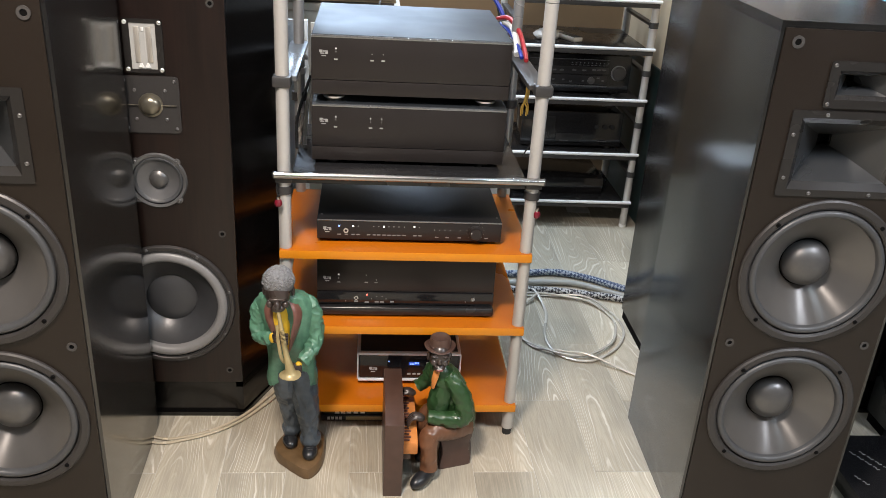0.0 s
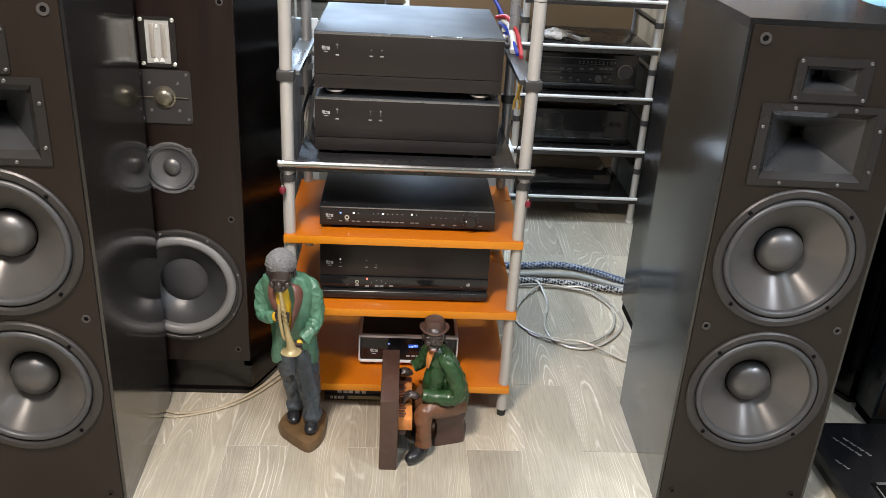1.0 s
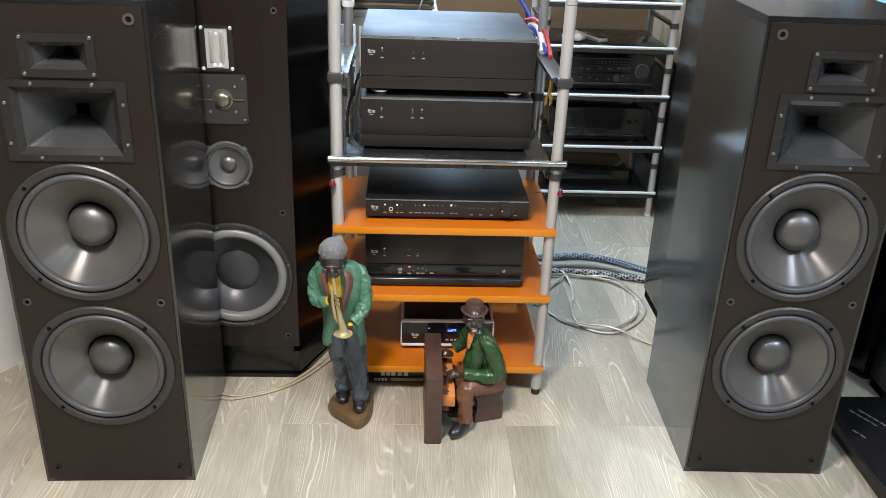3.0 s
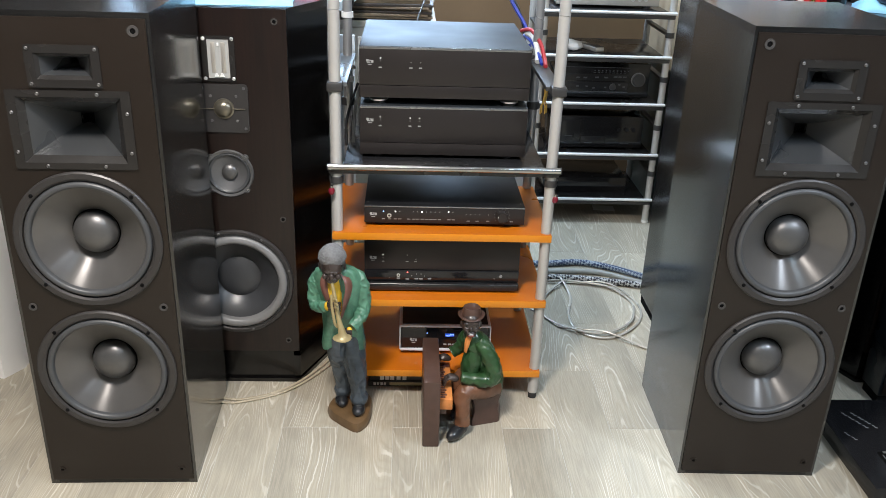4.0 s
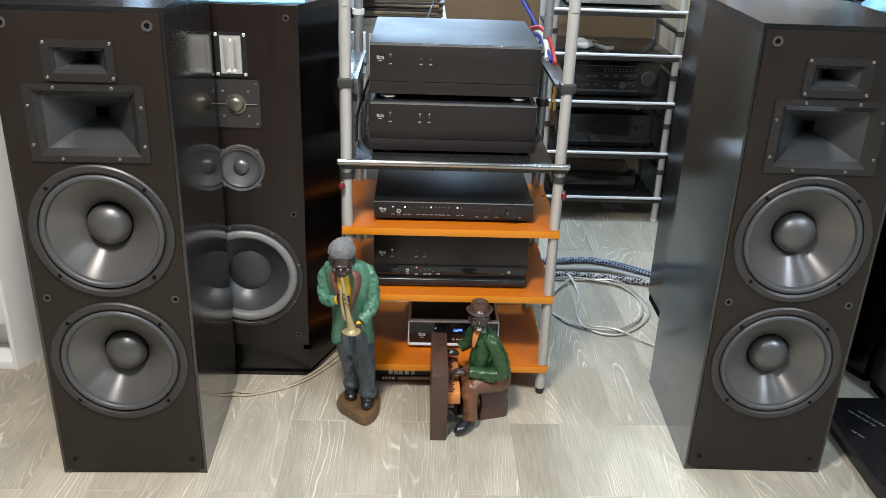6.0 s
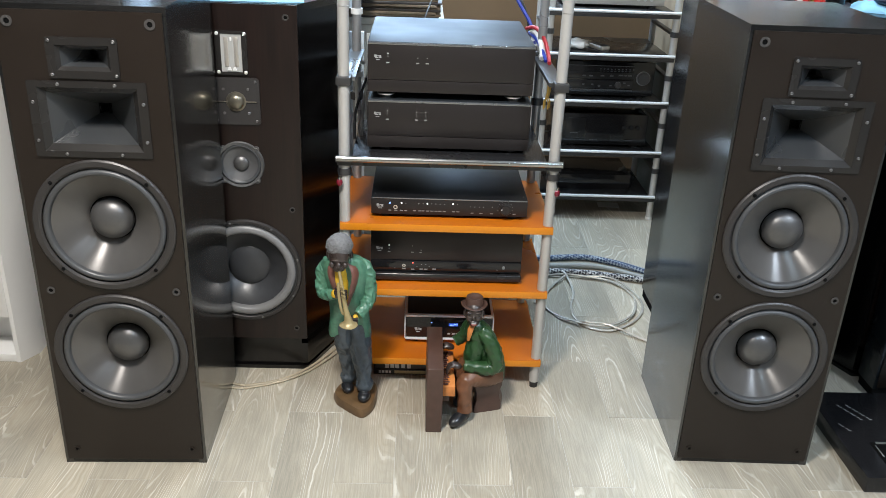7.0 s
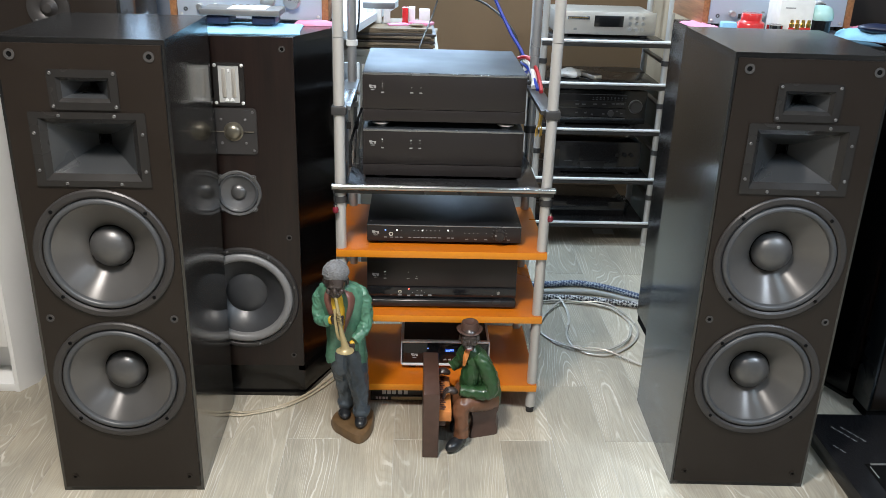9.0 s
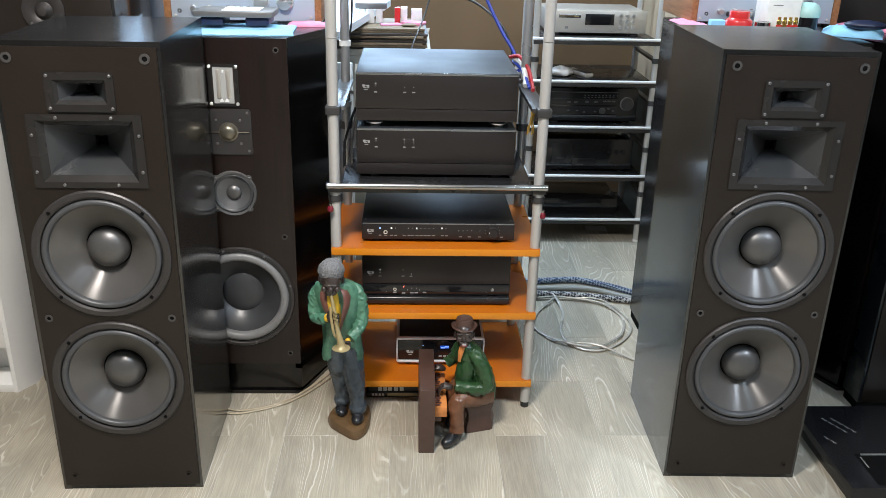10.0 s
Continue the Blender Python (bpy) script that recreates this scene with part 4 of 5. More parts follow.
        part("foot", cyl(B(), (sx * 0.265, y, 0.0), (sx * 0.265, y, 0.012), 0.016, seg=20), plastic_white, p)
for z in (0.935, 0.755, 0.553, 0.328, 0.119):
    sh = part("shelf", box(B(), -0.248, 0.248, 0.0, 0.375, z - 0.018, z, 0.002), shelf_black, rr)
    part("front_bar", cyl(B(), (-0.28, -0.018, z - 0.006), (0.28, -0.018, z - 0.006), 0.0065, seg=16), bar_white, sh, "bright silver front bar")
    part("bar_under", box(B(), -0.275, 0.275, -0.016, -0.004, z - 0.03, z - 0.013, 0.002), clamp_black, sh)
for z in (0.84, 0.655, 0.445, 0.235):
    for sx in (-1, 1):
        arm = part("side_arm", box(B(), sx * 0.265 - 0.012, sx * 0.265 + 0.012, 0.0, 0.36, z - 0.006, z + 0.006, 0.002), clamp_black, rr)
        part("clamp", cyl(B(), (sx * 0.265, 0, z - 0.011), (sx * 0.265, 0, z + 0.011), 0.0185, seg=20), clamp_black, arm)

cd = thing("cd_player", "champagne silver disc player with dark display", "player", (0.845, 3.345, 0.935))
part("body", box(B(), -0.213, 0.213, 0.010, 0.30, 0.014, 0.104, 0.003), champagne, cd)
cf = part("front_panel", box(B(), -0.216, 0.216, 0.0, 0.0098, 0.012, 0.108, 0.003), champagne, cd)
part("disc_tray", box(B(), -0.165, -0.070, -0.002, 0, 0.074, 0.088, 0.001), edge_silver, cf)
part("tray_slot", box(B(), -0.160, -0.078, -0.0028, -0.002, 0.080, 0.084), brass, cf)
part("display", box(B(), -0.050, 0.075, -0.0015, 0, 0.046, 0.092, 0.0005), gloss_black, cf, "dark display window")
for k in range(9):
    x, z = 0.105 + 0.027 * (k % 3), 0.086 - 0.024 * (k // 3)
    part("button", cyl(B(), (x, 0, z), (x, -0.004, z), 0.0078, seg=16), alu, cf)
marks(cf, "label", [(-0.13, 0.034), (-0.190, 0.095)], 0.014, 0.010, 0, mark_grey)
for sx in (-1, 1):
    for y in (0.03, 0.26):
        part("foot", cyl(B(), (sx * 0.17, y, 0), (sx * 0.17, y, 0.0138), 0.018), rubber, cd)


def receiver(at, h, label, kind):
    r = thing("av_receiver", label, "receiver", at, group="black receivers")
    part("body", box(B(), -0.205, 0.205, 0.012, 0.30, 0.012, h - 0.004, 0.003), gloss_black, r)
    f = part("front_panel", box(B(), -0.2075, 0.2075, 0.0, 0.0118, 0.010, h, 0.003), gloss_black, r)
    if kind:
        part("display_band", box(B(), -0.20, 0.118, -0.003, 0, h * 0.52, h * 0.70, 0.001), shelf_black, f)
        # pale strip painted in as the highlight along the upper front
        part("top_glint", box(B(), -0.20, 0.118, -0.002, 0, h * 0.87, h * 0.885), mark_dim, f)
        part("ledge", box(B(), -0.20, 0.118, -0.004, 0, h * 0.20, h * 0.235, 0.001), mark_dim, f)
        part("lower_band", box(B(), -0.20, 0.118, -0.002, 0, h * 0.26, h * 0.48, 0.001), shelf_black, f)
        kn2 = part("volume_knob", lathe(B(), [(0.027, 0), (0.027, -0.012), (0.024, -0.016), (0, -0.016)], (0.160, 0, h * 0.56), 32), clamp_black, f, "black volume knob")
        part("knob_ring", lathe(B(), [(0.031, 0), (0.031, -0.002), (0.028, -0.003), (0.0275, 0)], (0.160, 0, h * 0.56), 32), grey_metal, kn2)
        part("dial", lathe(B(), [(0.014, -0.002), (0.014, -0.008), (0.012, -0.009), (0, -0.009)], (0.052, 0, h * 0.36), 24), clamp_black, f)
        marks(f, "button", [(-0.03 + 0.016 * k, h * 0.79) for k in range(10)], 0.005, 0.005, 0, mark_dim)
        marks(f, "button", [(-0.03 + 0.016 * k, h * 0.735) for k in range(9)], 0.009, 0.002, 0, mark_dim)
        marks(f, "display_text", [(-0.10, h * 0.6), (-0.07, h * 0.6), (-0.02, h * 0.61), (0.02, h * 0.61), (0.06, h * 0.63), (0.08, h * 0.63), (0.10, h * 0.63)], 0.016, 0.006, -0.003, mark_dim)
        marks(f, "button", [(0.02, h * 0.34), (0.08, h * 0.42), (0.10, h * 0.36), (-0.06, h * 0.36), (-0.10, h * 0.36), (-0.03, h * 0.32)], 0.010, 0.006, -0.002, mark_dim)
    else:
        part("cassette_door", box(B(), -0.16, -0.07, -0.004, 0, h * 0.25, h * 0.88, 0.002), shelf_black, f)
        part("cassette_door", box(B(), -0.065, 0.045, -0.005, 0, h * 0.18, h * 0.42, 0.002), shelf_black, f)
        for x in (0.10, 0.135, 0.165):
            part("knob", lathe(B(), [(0.009, 0), (0.009, -0.008), (0, -0.008)], (x, 0, h * 0.62), 16), shelf_black, f)
        marks(f, "label", [(-0.03, h * 0.22), (0.13, h * 0.22), (-0.12, h * 0.42)], 0.035, 0.003, -0.005, mark_dim)
    for sx in (-1, 1):
        for y in (0.03, 0.26):
            part("foot", cyl(B(), (sx * 0.16, y, 0), (sx * 0.16, y, 0.0118), 0.018), rubber, r)


receiver((0.850, 3.335, 0.553), 0.158, "black receiver with large volume knob on rear rack", True)
receiver((0.850, 3.335, 0.328), 0.150, "black cassette deck with two doors on rear rack", False)
solid("flat_black_unit", box(B(), -0.19, 0.19, 0, 0.26, 0, 0.07, 0.004), gloss_black, "flat black unit on the lowest rear shelf", "audio unit", (0.83, 3.36, 0.119))
rem = thing("remote_control", "silver and black remote control on black shelf", "remote control", (0.80, 3.41, 0.755), 25)
part("body", box(B(), -0.022, 0.022, -0.08, 0.08, 0, 0.02, 0.006, 3), champagne, rem)
part("face", box(B(), -0.018, 0.018, -0.075, 0.03, 0.0195, 0.021, 0.0005), clamp_black, rem)
bag = B()
ellip(bag, (0, 0, 0.018), (0.05, 0.06, 0.02), seg=14)
for v in bag.verts:
    v.co += 0.010 * Vector(noise.noise_vector(v.co * 60))
    v.co.z = max(0, v.co.z)
solid("plastic_bag", bag, plastic_white, "crumpled pale plastic bag on black shelf", "bag", (0.715, 3.39, 0.7565))
solid("teal_board", box(B(), -0.012, 0.0, 0, 0.75, 0, 0.66, 0.003), teal_dark, "dark teal board leaning along the alcove wall", "board", (1.185, 3.15, 0))

# ---- things on and round the speakers ----


def silver_amp(at, label, wide):
    a = thing("silver_amplifier", label, "amplifier", at, group="silver amplifiers with wooden sides")
    w, h = wide / 2, 0.15
    part("body", box(B(), -w + 0.021, w - 0.021, 0.012, 0.31, 0.010, h - 0.006, 0.002), silver_face, a)
    f = part("front_panel", box(B(), -w + 0.0205, w - 0.0205, 0.0, 0.0118, 0.008, h - 0.004, 0.001), silver_face, a)
    for sx in (-1, 1):
        part("side_panel", box(B(), sx * (w - 0.010) - 0.010, sx * (w - 0.010) + 0.010, -0.006, 0.32, 0.004, h, 0.002), walnut, a, "walnut side panel")
        for y in (0.03, 0.28):
            part("foot", cyl(B(), (sx * (w - 0.05), y, 0), (sx * (w - 0.05), y, 0.0098), 0.015), rubber, a)
    for x, z, r in ((0.055, 0.062, 0.021), (0.125, 0.062, 0.023), (-0.10, 0.040, 0.009), (-0.145, 0.040, 0.009)):
        part("knob", lathe(B(), [(r * 1.1, 0), (r * 1.1, -0.003), (r, -0.004), (r, -0.018), (r * 0.9, -0.020), (0, -0.020)], (x, 0, z), 32), alu, f)
    for x in (-0.045, -0.025, -0.005, 0.015):
        part("switch", box(B(), x - 0.003, x + 0.003, -0.012, 0, 0.024, 0.040, 0.001), alu, f)
        part("switch_label", box(B(), x - 0.005, x + 0.005, -0.0006, 0, 0.045, 0.049), mark_grey, f)
    for x in (-0.188, 0.062, 0.080):
        part("jack", lathe(B(), [(0.006, 0), (0.006, -0.002), (0.0032, -0.002), (0.0032, 0.002)], (x, 0, 0.032), 16), rubber, f)
    part("push_button", box(B(), -0.124, -0.116, -0.004, 0, 0.026, 0.040, 0.001), clamp_black, f)
    for x0 in (-0.12, -0.02):
        part("meter_window", box(B(), x0, x0 + 0.085, -0.0015, 0, 0.085, 0.13, 0.001), paper, f)
    screws(f, [(-w + 0.032, 0.018), (w - 0.032, 0.018)], 0.0, 0.0045, alu)


silver_amp((-0.455, 2.235, 1.108), "silver vintage amplifier with walnut sides on speaker", 0.465)
silver_amp((1.172, 2.36, 1.115), "silver vintage amplifier with walnut sides on black cabinet", 0.475)


def cloth(name, poly_w, poly_d, z, material, label, at, rz=0, folds=0.006, seed=0.0):
    """A folded cloth: a rumpled sheet with thickness, lying flat."""
    b = B()
    bmesh.ops.create_grid(b, x_segments=26, y_segments=18, size=0.5)
    for v in b.verts:
        x, y = v.co.x, v.co.y
        edge = 1 + 0.07 * noise.noise(Vector((x * 3 + seed, y * 3, seed)))
        v.co.x, v.co.y = x * poly_w * edge, y * poly_d * edge
        rim = max(abs(x), abs(y)) * 2
        v.co.z = (z + folds * 0.6) * (1 - 0.75 * rim ** 6) + folds * (noise.noise(Vector((x * 5 + seed, y * 7, 1.3))) + 0.4 * noise.noise(Vector((x * 14, y * 11 + seed, 4))))
    ext = bmesh.ops.extrude_face_region(b, geom=list(b.faces))
    for g in ext["geom"]:
        if isinstance(g, bmesh.types.BMVert):
            g.co.z = 0.0004
    bmesh.ops.recalc_face_normals(b, faces=b.faces)
    return solid(name, b, material, label, "cloth", at, rz)


cloth("cleaning_cloth", 0.31, 0.19, 0.009, cloth_blue, "folded light blue cloth on speaker top", (-0.435, 2.065, 1.108), 3, 0.005)
cloth("pink_cloth", 0.11, 0.05, 0.010, cloth_pink, "pink cloth beside silver amplifier", (-0.262, 2.19, 1.108), 10, 0.004, 3)
cloth("pink_cloth", 0.065, 0.22, 0.007, cloth_pink, "pink cloth at the edge of black cabinet", (0.926, 2.33, 1.115), 4, 0.005, 5)
cloth("blue_cloth", 0.17, 0.12, 0.020, cloth_blue, "light blue cloth rumpled on speaker top", (1.362, 2.15, 1.1155), -30, 0.008, 7)
cloth("pink_cloth", 0.14, 0.10, 0.016, cloth_pink, "pink cloth beside blue cloth on speaker", (1.475, 2.33, 1.1085), -10, 0.006, 9)
dv = thing("display_stand", "grey metal plate on two dark blue feet", "stand", (-0.443, 2.075, 1.126))
part("top_plate", box(B(), -0.108, 0.108, -0.06, 0.06, 0.024, 0.040, 0.002), grey_metal, dv)
part("white_sheet", box(B(), -0.035, 0.068, -0.045, 0.05, 0.0402, 0.0412), paper, dv)
for x0, x1 in ((-0.093, -0.03), (0.03, 0.095)):
    part("foot", box(B(), x0, x1, -0.05, 0.05, 0, 0.0238, 0.006, 3), navy, dv)
rb = thing("red_tin", "round red plastic tin with stepped lid", "tin", (1.032, 2.20, 1.115))
part("base", lathe(B(), [(0, 0), (0.039, 0), (0.040, 0.004), (0.040, 0.031), (0.038, 0.034), (0, 0.034)], seg=40, axis="Z"), red_plastic, rb)
part("lid", lathe(B(), [(0.038, 0.0342), (0.032, 0.038), (0.030, 0.040), (0.030, 0.057), (0.028, 0.060), (0, 0.061)], seg=40, axis="Z"), red_plastic, rb)
st = thing("metal_ring_weight", "small ribbed metal ring beside the red tin", "ring", (1.088, 2.155, 1.115))
part("ring", lathe(B(), [(0.0, 0), (0.023, 0), (0.023, 0.012), (0.0215, 0.014), (0.023, 0.016), (0.023, 0.033), (0.018, 0.035), (0, 0.032)], seg=36, axis="Z"), chrome, st)
wb = thing("white_carton", "small white carton with printed panel", "carton", (1.155, 2.22, 1.115))
part("carton", box(B(), -0.050, 0.050, -0.045, 0.05, 0, 0.102, 0.0015), paper, wb)
part("lid_flap", box(B(), -0.0495, 0.0495, -0.044, 0.049, 0.1022, 0.1035, 0.0004), paper, wb)
marks(wb, "print", [(-0.02, 0.080)], 0.03, 0.003, -0.045, mark_grey)
for k in range(4):
    bp = thing("binding_post", "gold binding post with red collar", "connector", (1.128 + 0.0165 * k, 2.135, 1.115), group="binding posts")
    part("post", lathe(B(), [(0, 0), (0.006, 0), (0.005, 0.030), (0.007, 0.032), (0.007, 0.040), (0.005, 0.042), (0.0045, 0.051), (0, 0.052)], seg=16, axis="Z"), gold, bp)
    part("collar", lathe(B(), [(0.0062, 0.018), (0.0078, 0.019), (0.0078, 0.028), (0.0062, 0.029)], seg=16, axis="Z"), red_plastic if k != 1 else gold, bp)
jar = thing("lidded_jar", "black jar with domed mint green lid", "jar", (1.238, 2.20, 1.110 + 0.005))
part("jar", lathe(B(), [(0, 0), (0.030, 0), (0.032, 0.01), (0.033, 0.042), (0.035, 0.046), (0, 0.046)], seg=32, axis="Z"), gloss_black, jar)
part("lid", lathe(B(), [(0.036, 0.0465), (0.0375, 0.050), (0.0365, 0.066), (0.030, 0.080), (0.018, 0.087), (0, 0.089)], seg=32, axis="Z"), mint, jar, "mint green domed lid")
solid("blue_sponge", box(B(), -0.022, 0.022, -0.015, 0.015, 0, 0.034, 0.004), cloth_blue, "small light blue sponge block", "sponge", (0.962, 2.19, 1.115))
gl = thing("sunglasses_case", "dark blue case lying on blue cloth", "case", (1.372, 2.10, 1.140), -25)
part("shell", ellip(B(), (0, 0, 0.012), (0.06, 0.028, 0.014)), navy, gl)

# white cabinet with a toe niche
wc = thing("white_cabinet", "white lacquered cabinet with open toe niche", "cabinet", (-1.50, 1.95, 0))
frame_poly = [(0.312, 0.0), (0.324, 0.0), (0.360, 0.062), (0.360, 0.5), (0.312, 0.5)]
part("side_post", prism(B(), frame_poly, 0, 1.0), white_paint, wc)
part("side_post", prism(B(), [(-0.37, 0.0), (-0.31, 0.0), (-0.31, 0.5), (-0.37, 0.5)], 0, 1.0), white_paint, wc)
part("bottom_rail", box(B(), -0.3095, 0.3115, 0.002, 0.5, 0, 0.027, 0.002), white_paint, wc)
part("niche_back", box(B(), -0.3095, 0.3115, 0.112, 0.122, 0.0275, 0.153), white_paint, wc)
part("drawer_front", box(B(), -0.3085, 0.3105, 0.002, 0.125, 0.156, 0.985, 0.002), white_paint, wc)
part("top_board", box(B(), -0.375, 0.375, -0.004, 0.5, 1.001, 1.022, 0.002), white_paint, wc)

# flat black box with silver bar on the floor
fb = thing("flat_box", "flat black box with silver bar on the floor", "box", (1.265, 1.40, 0))
part("carton", box(B(), -0.045, 0.62, 0.0, 0.40, 0, 0.048, 0.002), gloss_black, fb)
part("lid_panel", box(B(), 0.03, 0.60, 0.012, 0.15, 0.0482, 0.0495, 0.0004), hole_black, fb, "recessed dark panel")
part("silver_bar", box(B(), 0.045, 0.35, 0.142, 0.149, 0.0496, 0.052, 0.0005), alu, fb, "silver bar")
part("silver_bar", box(B(), 0.038, 0.041, 0.085, 0.135, 0.0496, 0.051, 0.0005), mark_grey, fb)
for x0, y0, n in ((0.018, 0.330, 4), (0.045, 0.330, 4), (-0.018, 0.235, 2)):
    for k in range(n):
        b = B()
        px, py = x0 + 0.011 * k, y0 - 0.020 * k
        tube(b, [(px, py, 0.0488), (px + 0.005, py - 0.003, 0.0488), (px + 0.004, py - 0.010, 0.0488), (px + 0.011, py - 0.012, 0.0488)], 0.0012, 5, 3)
        part("script_stroke", b, mark_grey, fb)

# record stack on a low cabinet, white table behind
lc = thing("low_cabinet", "cream low cabinet behind the rack", "cabinet", (-0.135, 2.90, 0))
part("body", box(B(), -0.25, 0.25, 0.01, 0.55, 0.0, 0.905, 0.003), cream, lc)
part("top_board", box(B(), -0.258, 0.258, 0.0, 0.56, 0.906, 0.930, 0.003), cream, lc)
for k in range(9):
    z = 0.930 + 0.0088 * k
    j = 0.010 * math.sin(k * 2.3)
    solid("record_sleeve", box(B(), -0.157, 0.157, 0, 0.31, 0, 0.0082, 0.001), record_sleeve if k % 3 else sleeve_dark, "worn record sleeve in a low stack" if k < 8 else "dark record sleeve on top of stack", "record", (-0.055 + j, 2.905 + 0.01 * math.cos(k * 1.7), z), 4 * math.sin(k * 1.1), "stack of records")
zt = 0.930 + 0.0088 * 9
for x, y, w, h, m, lab in ((-0.145, 3.06, 0.025, 0.055, plastic_white, "white"), (-0.112, 3.06, 0.025, 0.055, plastic_white, "white"), (-0.079, 3.06, 0.025, 0.055, plastic_white, "white"), (-0.008, 3.08, 0.022, 0.060, red_plastic, "red"), (0.018, 3.09, 0.026, 0.060, paper, "white"), (0.068, 3.10, 0.042, 0.052, paper, "white")):
    solid("cartridge_box", box(B(), -w / 2, w / 2, -0.02, 0.02, 0, h, 0.002), m, "small " + lab + " box standing on records", "box", (x, y, zt), group="small boxes on records")
cs = B()
prism(cs, [(-0.05, 0), (0.05, 0), (0.03, 0.06), (-0.045, 0.05)], 0, 0.004)
solid("pink_card", cs, cloth_pink, "pink paper card lying on records", "card", (-0.02, 2.99, zt), 15)
cs = B()
prism(cs, [(-0.028, 0), (0.030, 0.004), (0.012, 0.075), (-0.016, 0.068)], 0, 0.004)
solid("tan_card", cs, record_sleeve, "tan card leaning over pink card", "card", (0.035, 2.95, zt + 0.0045), -8)
solid("pink_pouch", box(B(), -0.045, 0.045, -0.03, 0.03, 0, 0.012, 0.004), cloth_pink, "flat pink pouch on records", "pouch", (0.055, 3.03, zt), -20)
solid("grey_headshell_case", box(B(), -0.062, 0.062, -0.022, 0.022, 0, 0.024, 0.004), grey_metal, "grey case lying over white boxes", "case", (-0.11, 3.06, zt + 0.055))
wt = thing("white_table", "white table with bright worktop beside back wall", "table", (-0.62, 2.5, 0))
tp = [(-0.42, 0.0), (0.425, 0.0), (0.575, 1.03), (-0.42, 1.03)]
part("tabletop", prism(B(), tp, 1.022, 1.05), panel_pale, wt)
part("front_panel", box(B(), -0.41, 0.468, 0.012, 0.03, 0.03, 0.945, 0.002), panel_pale, wt, "pale blue-white panel")
for x, y in ((-0.38, 0.06), (0.38, 0.06), (-0.38, 0.98), (0.40, 0.98)):
    part("leg", box(B(), x - 0.02, x + 0.02, y - 0.02, y + 0.02, 0, 1.0218, 0.002), white_paint, wt)

# block added to dim the gap where a clear dust cover belongs
solid("gap_filler", box(B(), -0.06, 0.06, 0, 0.05, 0, 1.34, 0.006), grey_blue, "added blue-grey block in place of a clear dust cover", "case", (-0.765, 2.43, 0))

wx = thing("white_storage_box", "plain white box standing behind the rack", "box", (0.285, 2.40, 0))
part("body", box(B(), -0.165, 0.168, 0.0, 0.195, 0.0, 0.560, 0.012, 3), white_paint, wx)
part("lid", box(B(), -0.168, 0.171, -0.003, 0.198, 0.5605, 0.600, 0.012, 3), white_paint, wx)
solid("paper_sheet", box(B(), -0.050, 0.050, -0.032, 0.032, 0, 0.0008), paper, "white paper sheet lying on the tiles", "paper", (0.955, 3.468, 0.0003), -3)

# ---- cables ----


def cable(name, pts, r, material, label, seg=8, flat=1.0):
    return solid(name, tube(B(), pts, r, seg, 8, flat), material, label, "cable")


cable("braided_cable", [(0.30, 2.79, 0.013), (0.57, 2.805, 0.013), (0.72, 2.82, 0.013), (0.83, 2.78, 0.013), (0.94, 2.705, 0.013), (1.05, 2.63, 0.013)], 0.0125, braid_blue, "thick blue-grey braided cable on tiles", 12)
cable("grey_cable", [(0.30, 2.72, 0.011), (0.565, 2.735, 0.011), (0.77, 2.735, 0.011), (0.90, 2.665, 0.011), (1.05, 2.58, 0.011)], 0.0105, cable_grey, "grey sleeved cable between braided cables", 12)
cable("braided_cable", [(0.30, 2.69, 0.013), (0.56, 2.68, 0.013), (0.67, 2.675, 0.013), (0.80, 2.65, 0.013), (0.914, 2.62, 0.013), (1.05, 2.56, 0.013)], 0.0125, braid_black, "thick black and white braided cable", 12)
cable("speaker_wire", [(0.42, 2.73, 0.005), (0.551, 2.711, 0.005), (0.615, 2.674, 0.02), (0.637, 2.53, 0.005), (0.605, 2.37, 0.005), (0.63, 2.26, 0.005), (0.72, 2.225, 0.005), (0.82, 2.30, 0.005), (0.875, 2.41, 0.005), (0.865, 2.53, 0.005), (0.79, 2.62, 0.02), (0.66, 2.65, 0.006), (0.44, 2.64, 0.005)], 0.0048, wire_clear, "clear speaker wire looped on tiles", 8, 0.7)
cable("speaker_wire", [(0.42, 2.62, 0.006), (0.60, 2.655, 0.012), (0.70, 2.642, 0.012), (0.80, 2.60, 0.012), (0.855, 2.50, 0.006), (0.845, 2.40, 0.006), (0.80, 2.31, 0.012), (0.70, 2.245, 0.012), (0.60, 2.275, 0.012), (0.525, 2.36, 0.006), (0.515, 2.45, 0.006), (0.56, 2.56, 0.008), (0.63, 2.645, 0.018)], 0.0048, wire_clear, "clear speaker wire looped on tiles", 8, 0.7)
cable("speaker_wire", [(0.475, 2.43, 0.005), (0.52, 2.385, 0.005), (0.558, 2.305, 0.005), (0.64, 2.262, 0.018), (0.721, 2.24, 0.018), (0.84, 2.151, 0.005), (0.98, 2.06, 0.005)], 0.0048, wire_clear, "clear speaker wire running to the speaker", 8, 0.7)
cable("speaker_wire", [(-0.62, 1.925, 0.005), (-0.51, 1.83, 0.005), (-0.423, 1.838, 0.005), (-0.327, 1.889, 0.005), (-0.249, 1.978, 0.005), (-0.186, 2.10, 0.005), (-0.15, 2.32, 0.005)], 0.0042, wire_gold, "amber speaker wire on pale tiles", 8, 0.7)
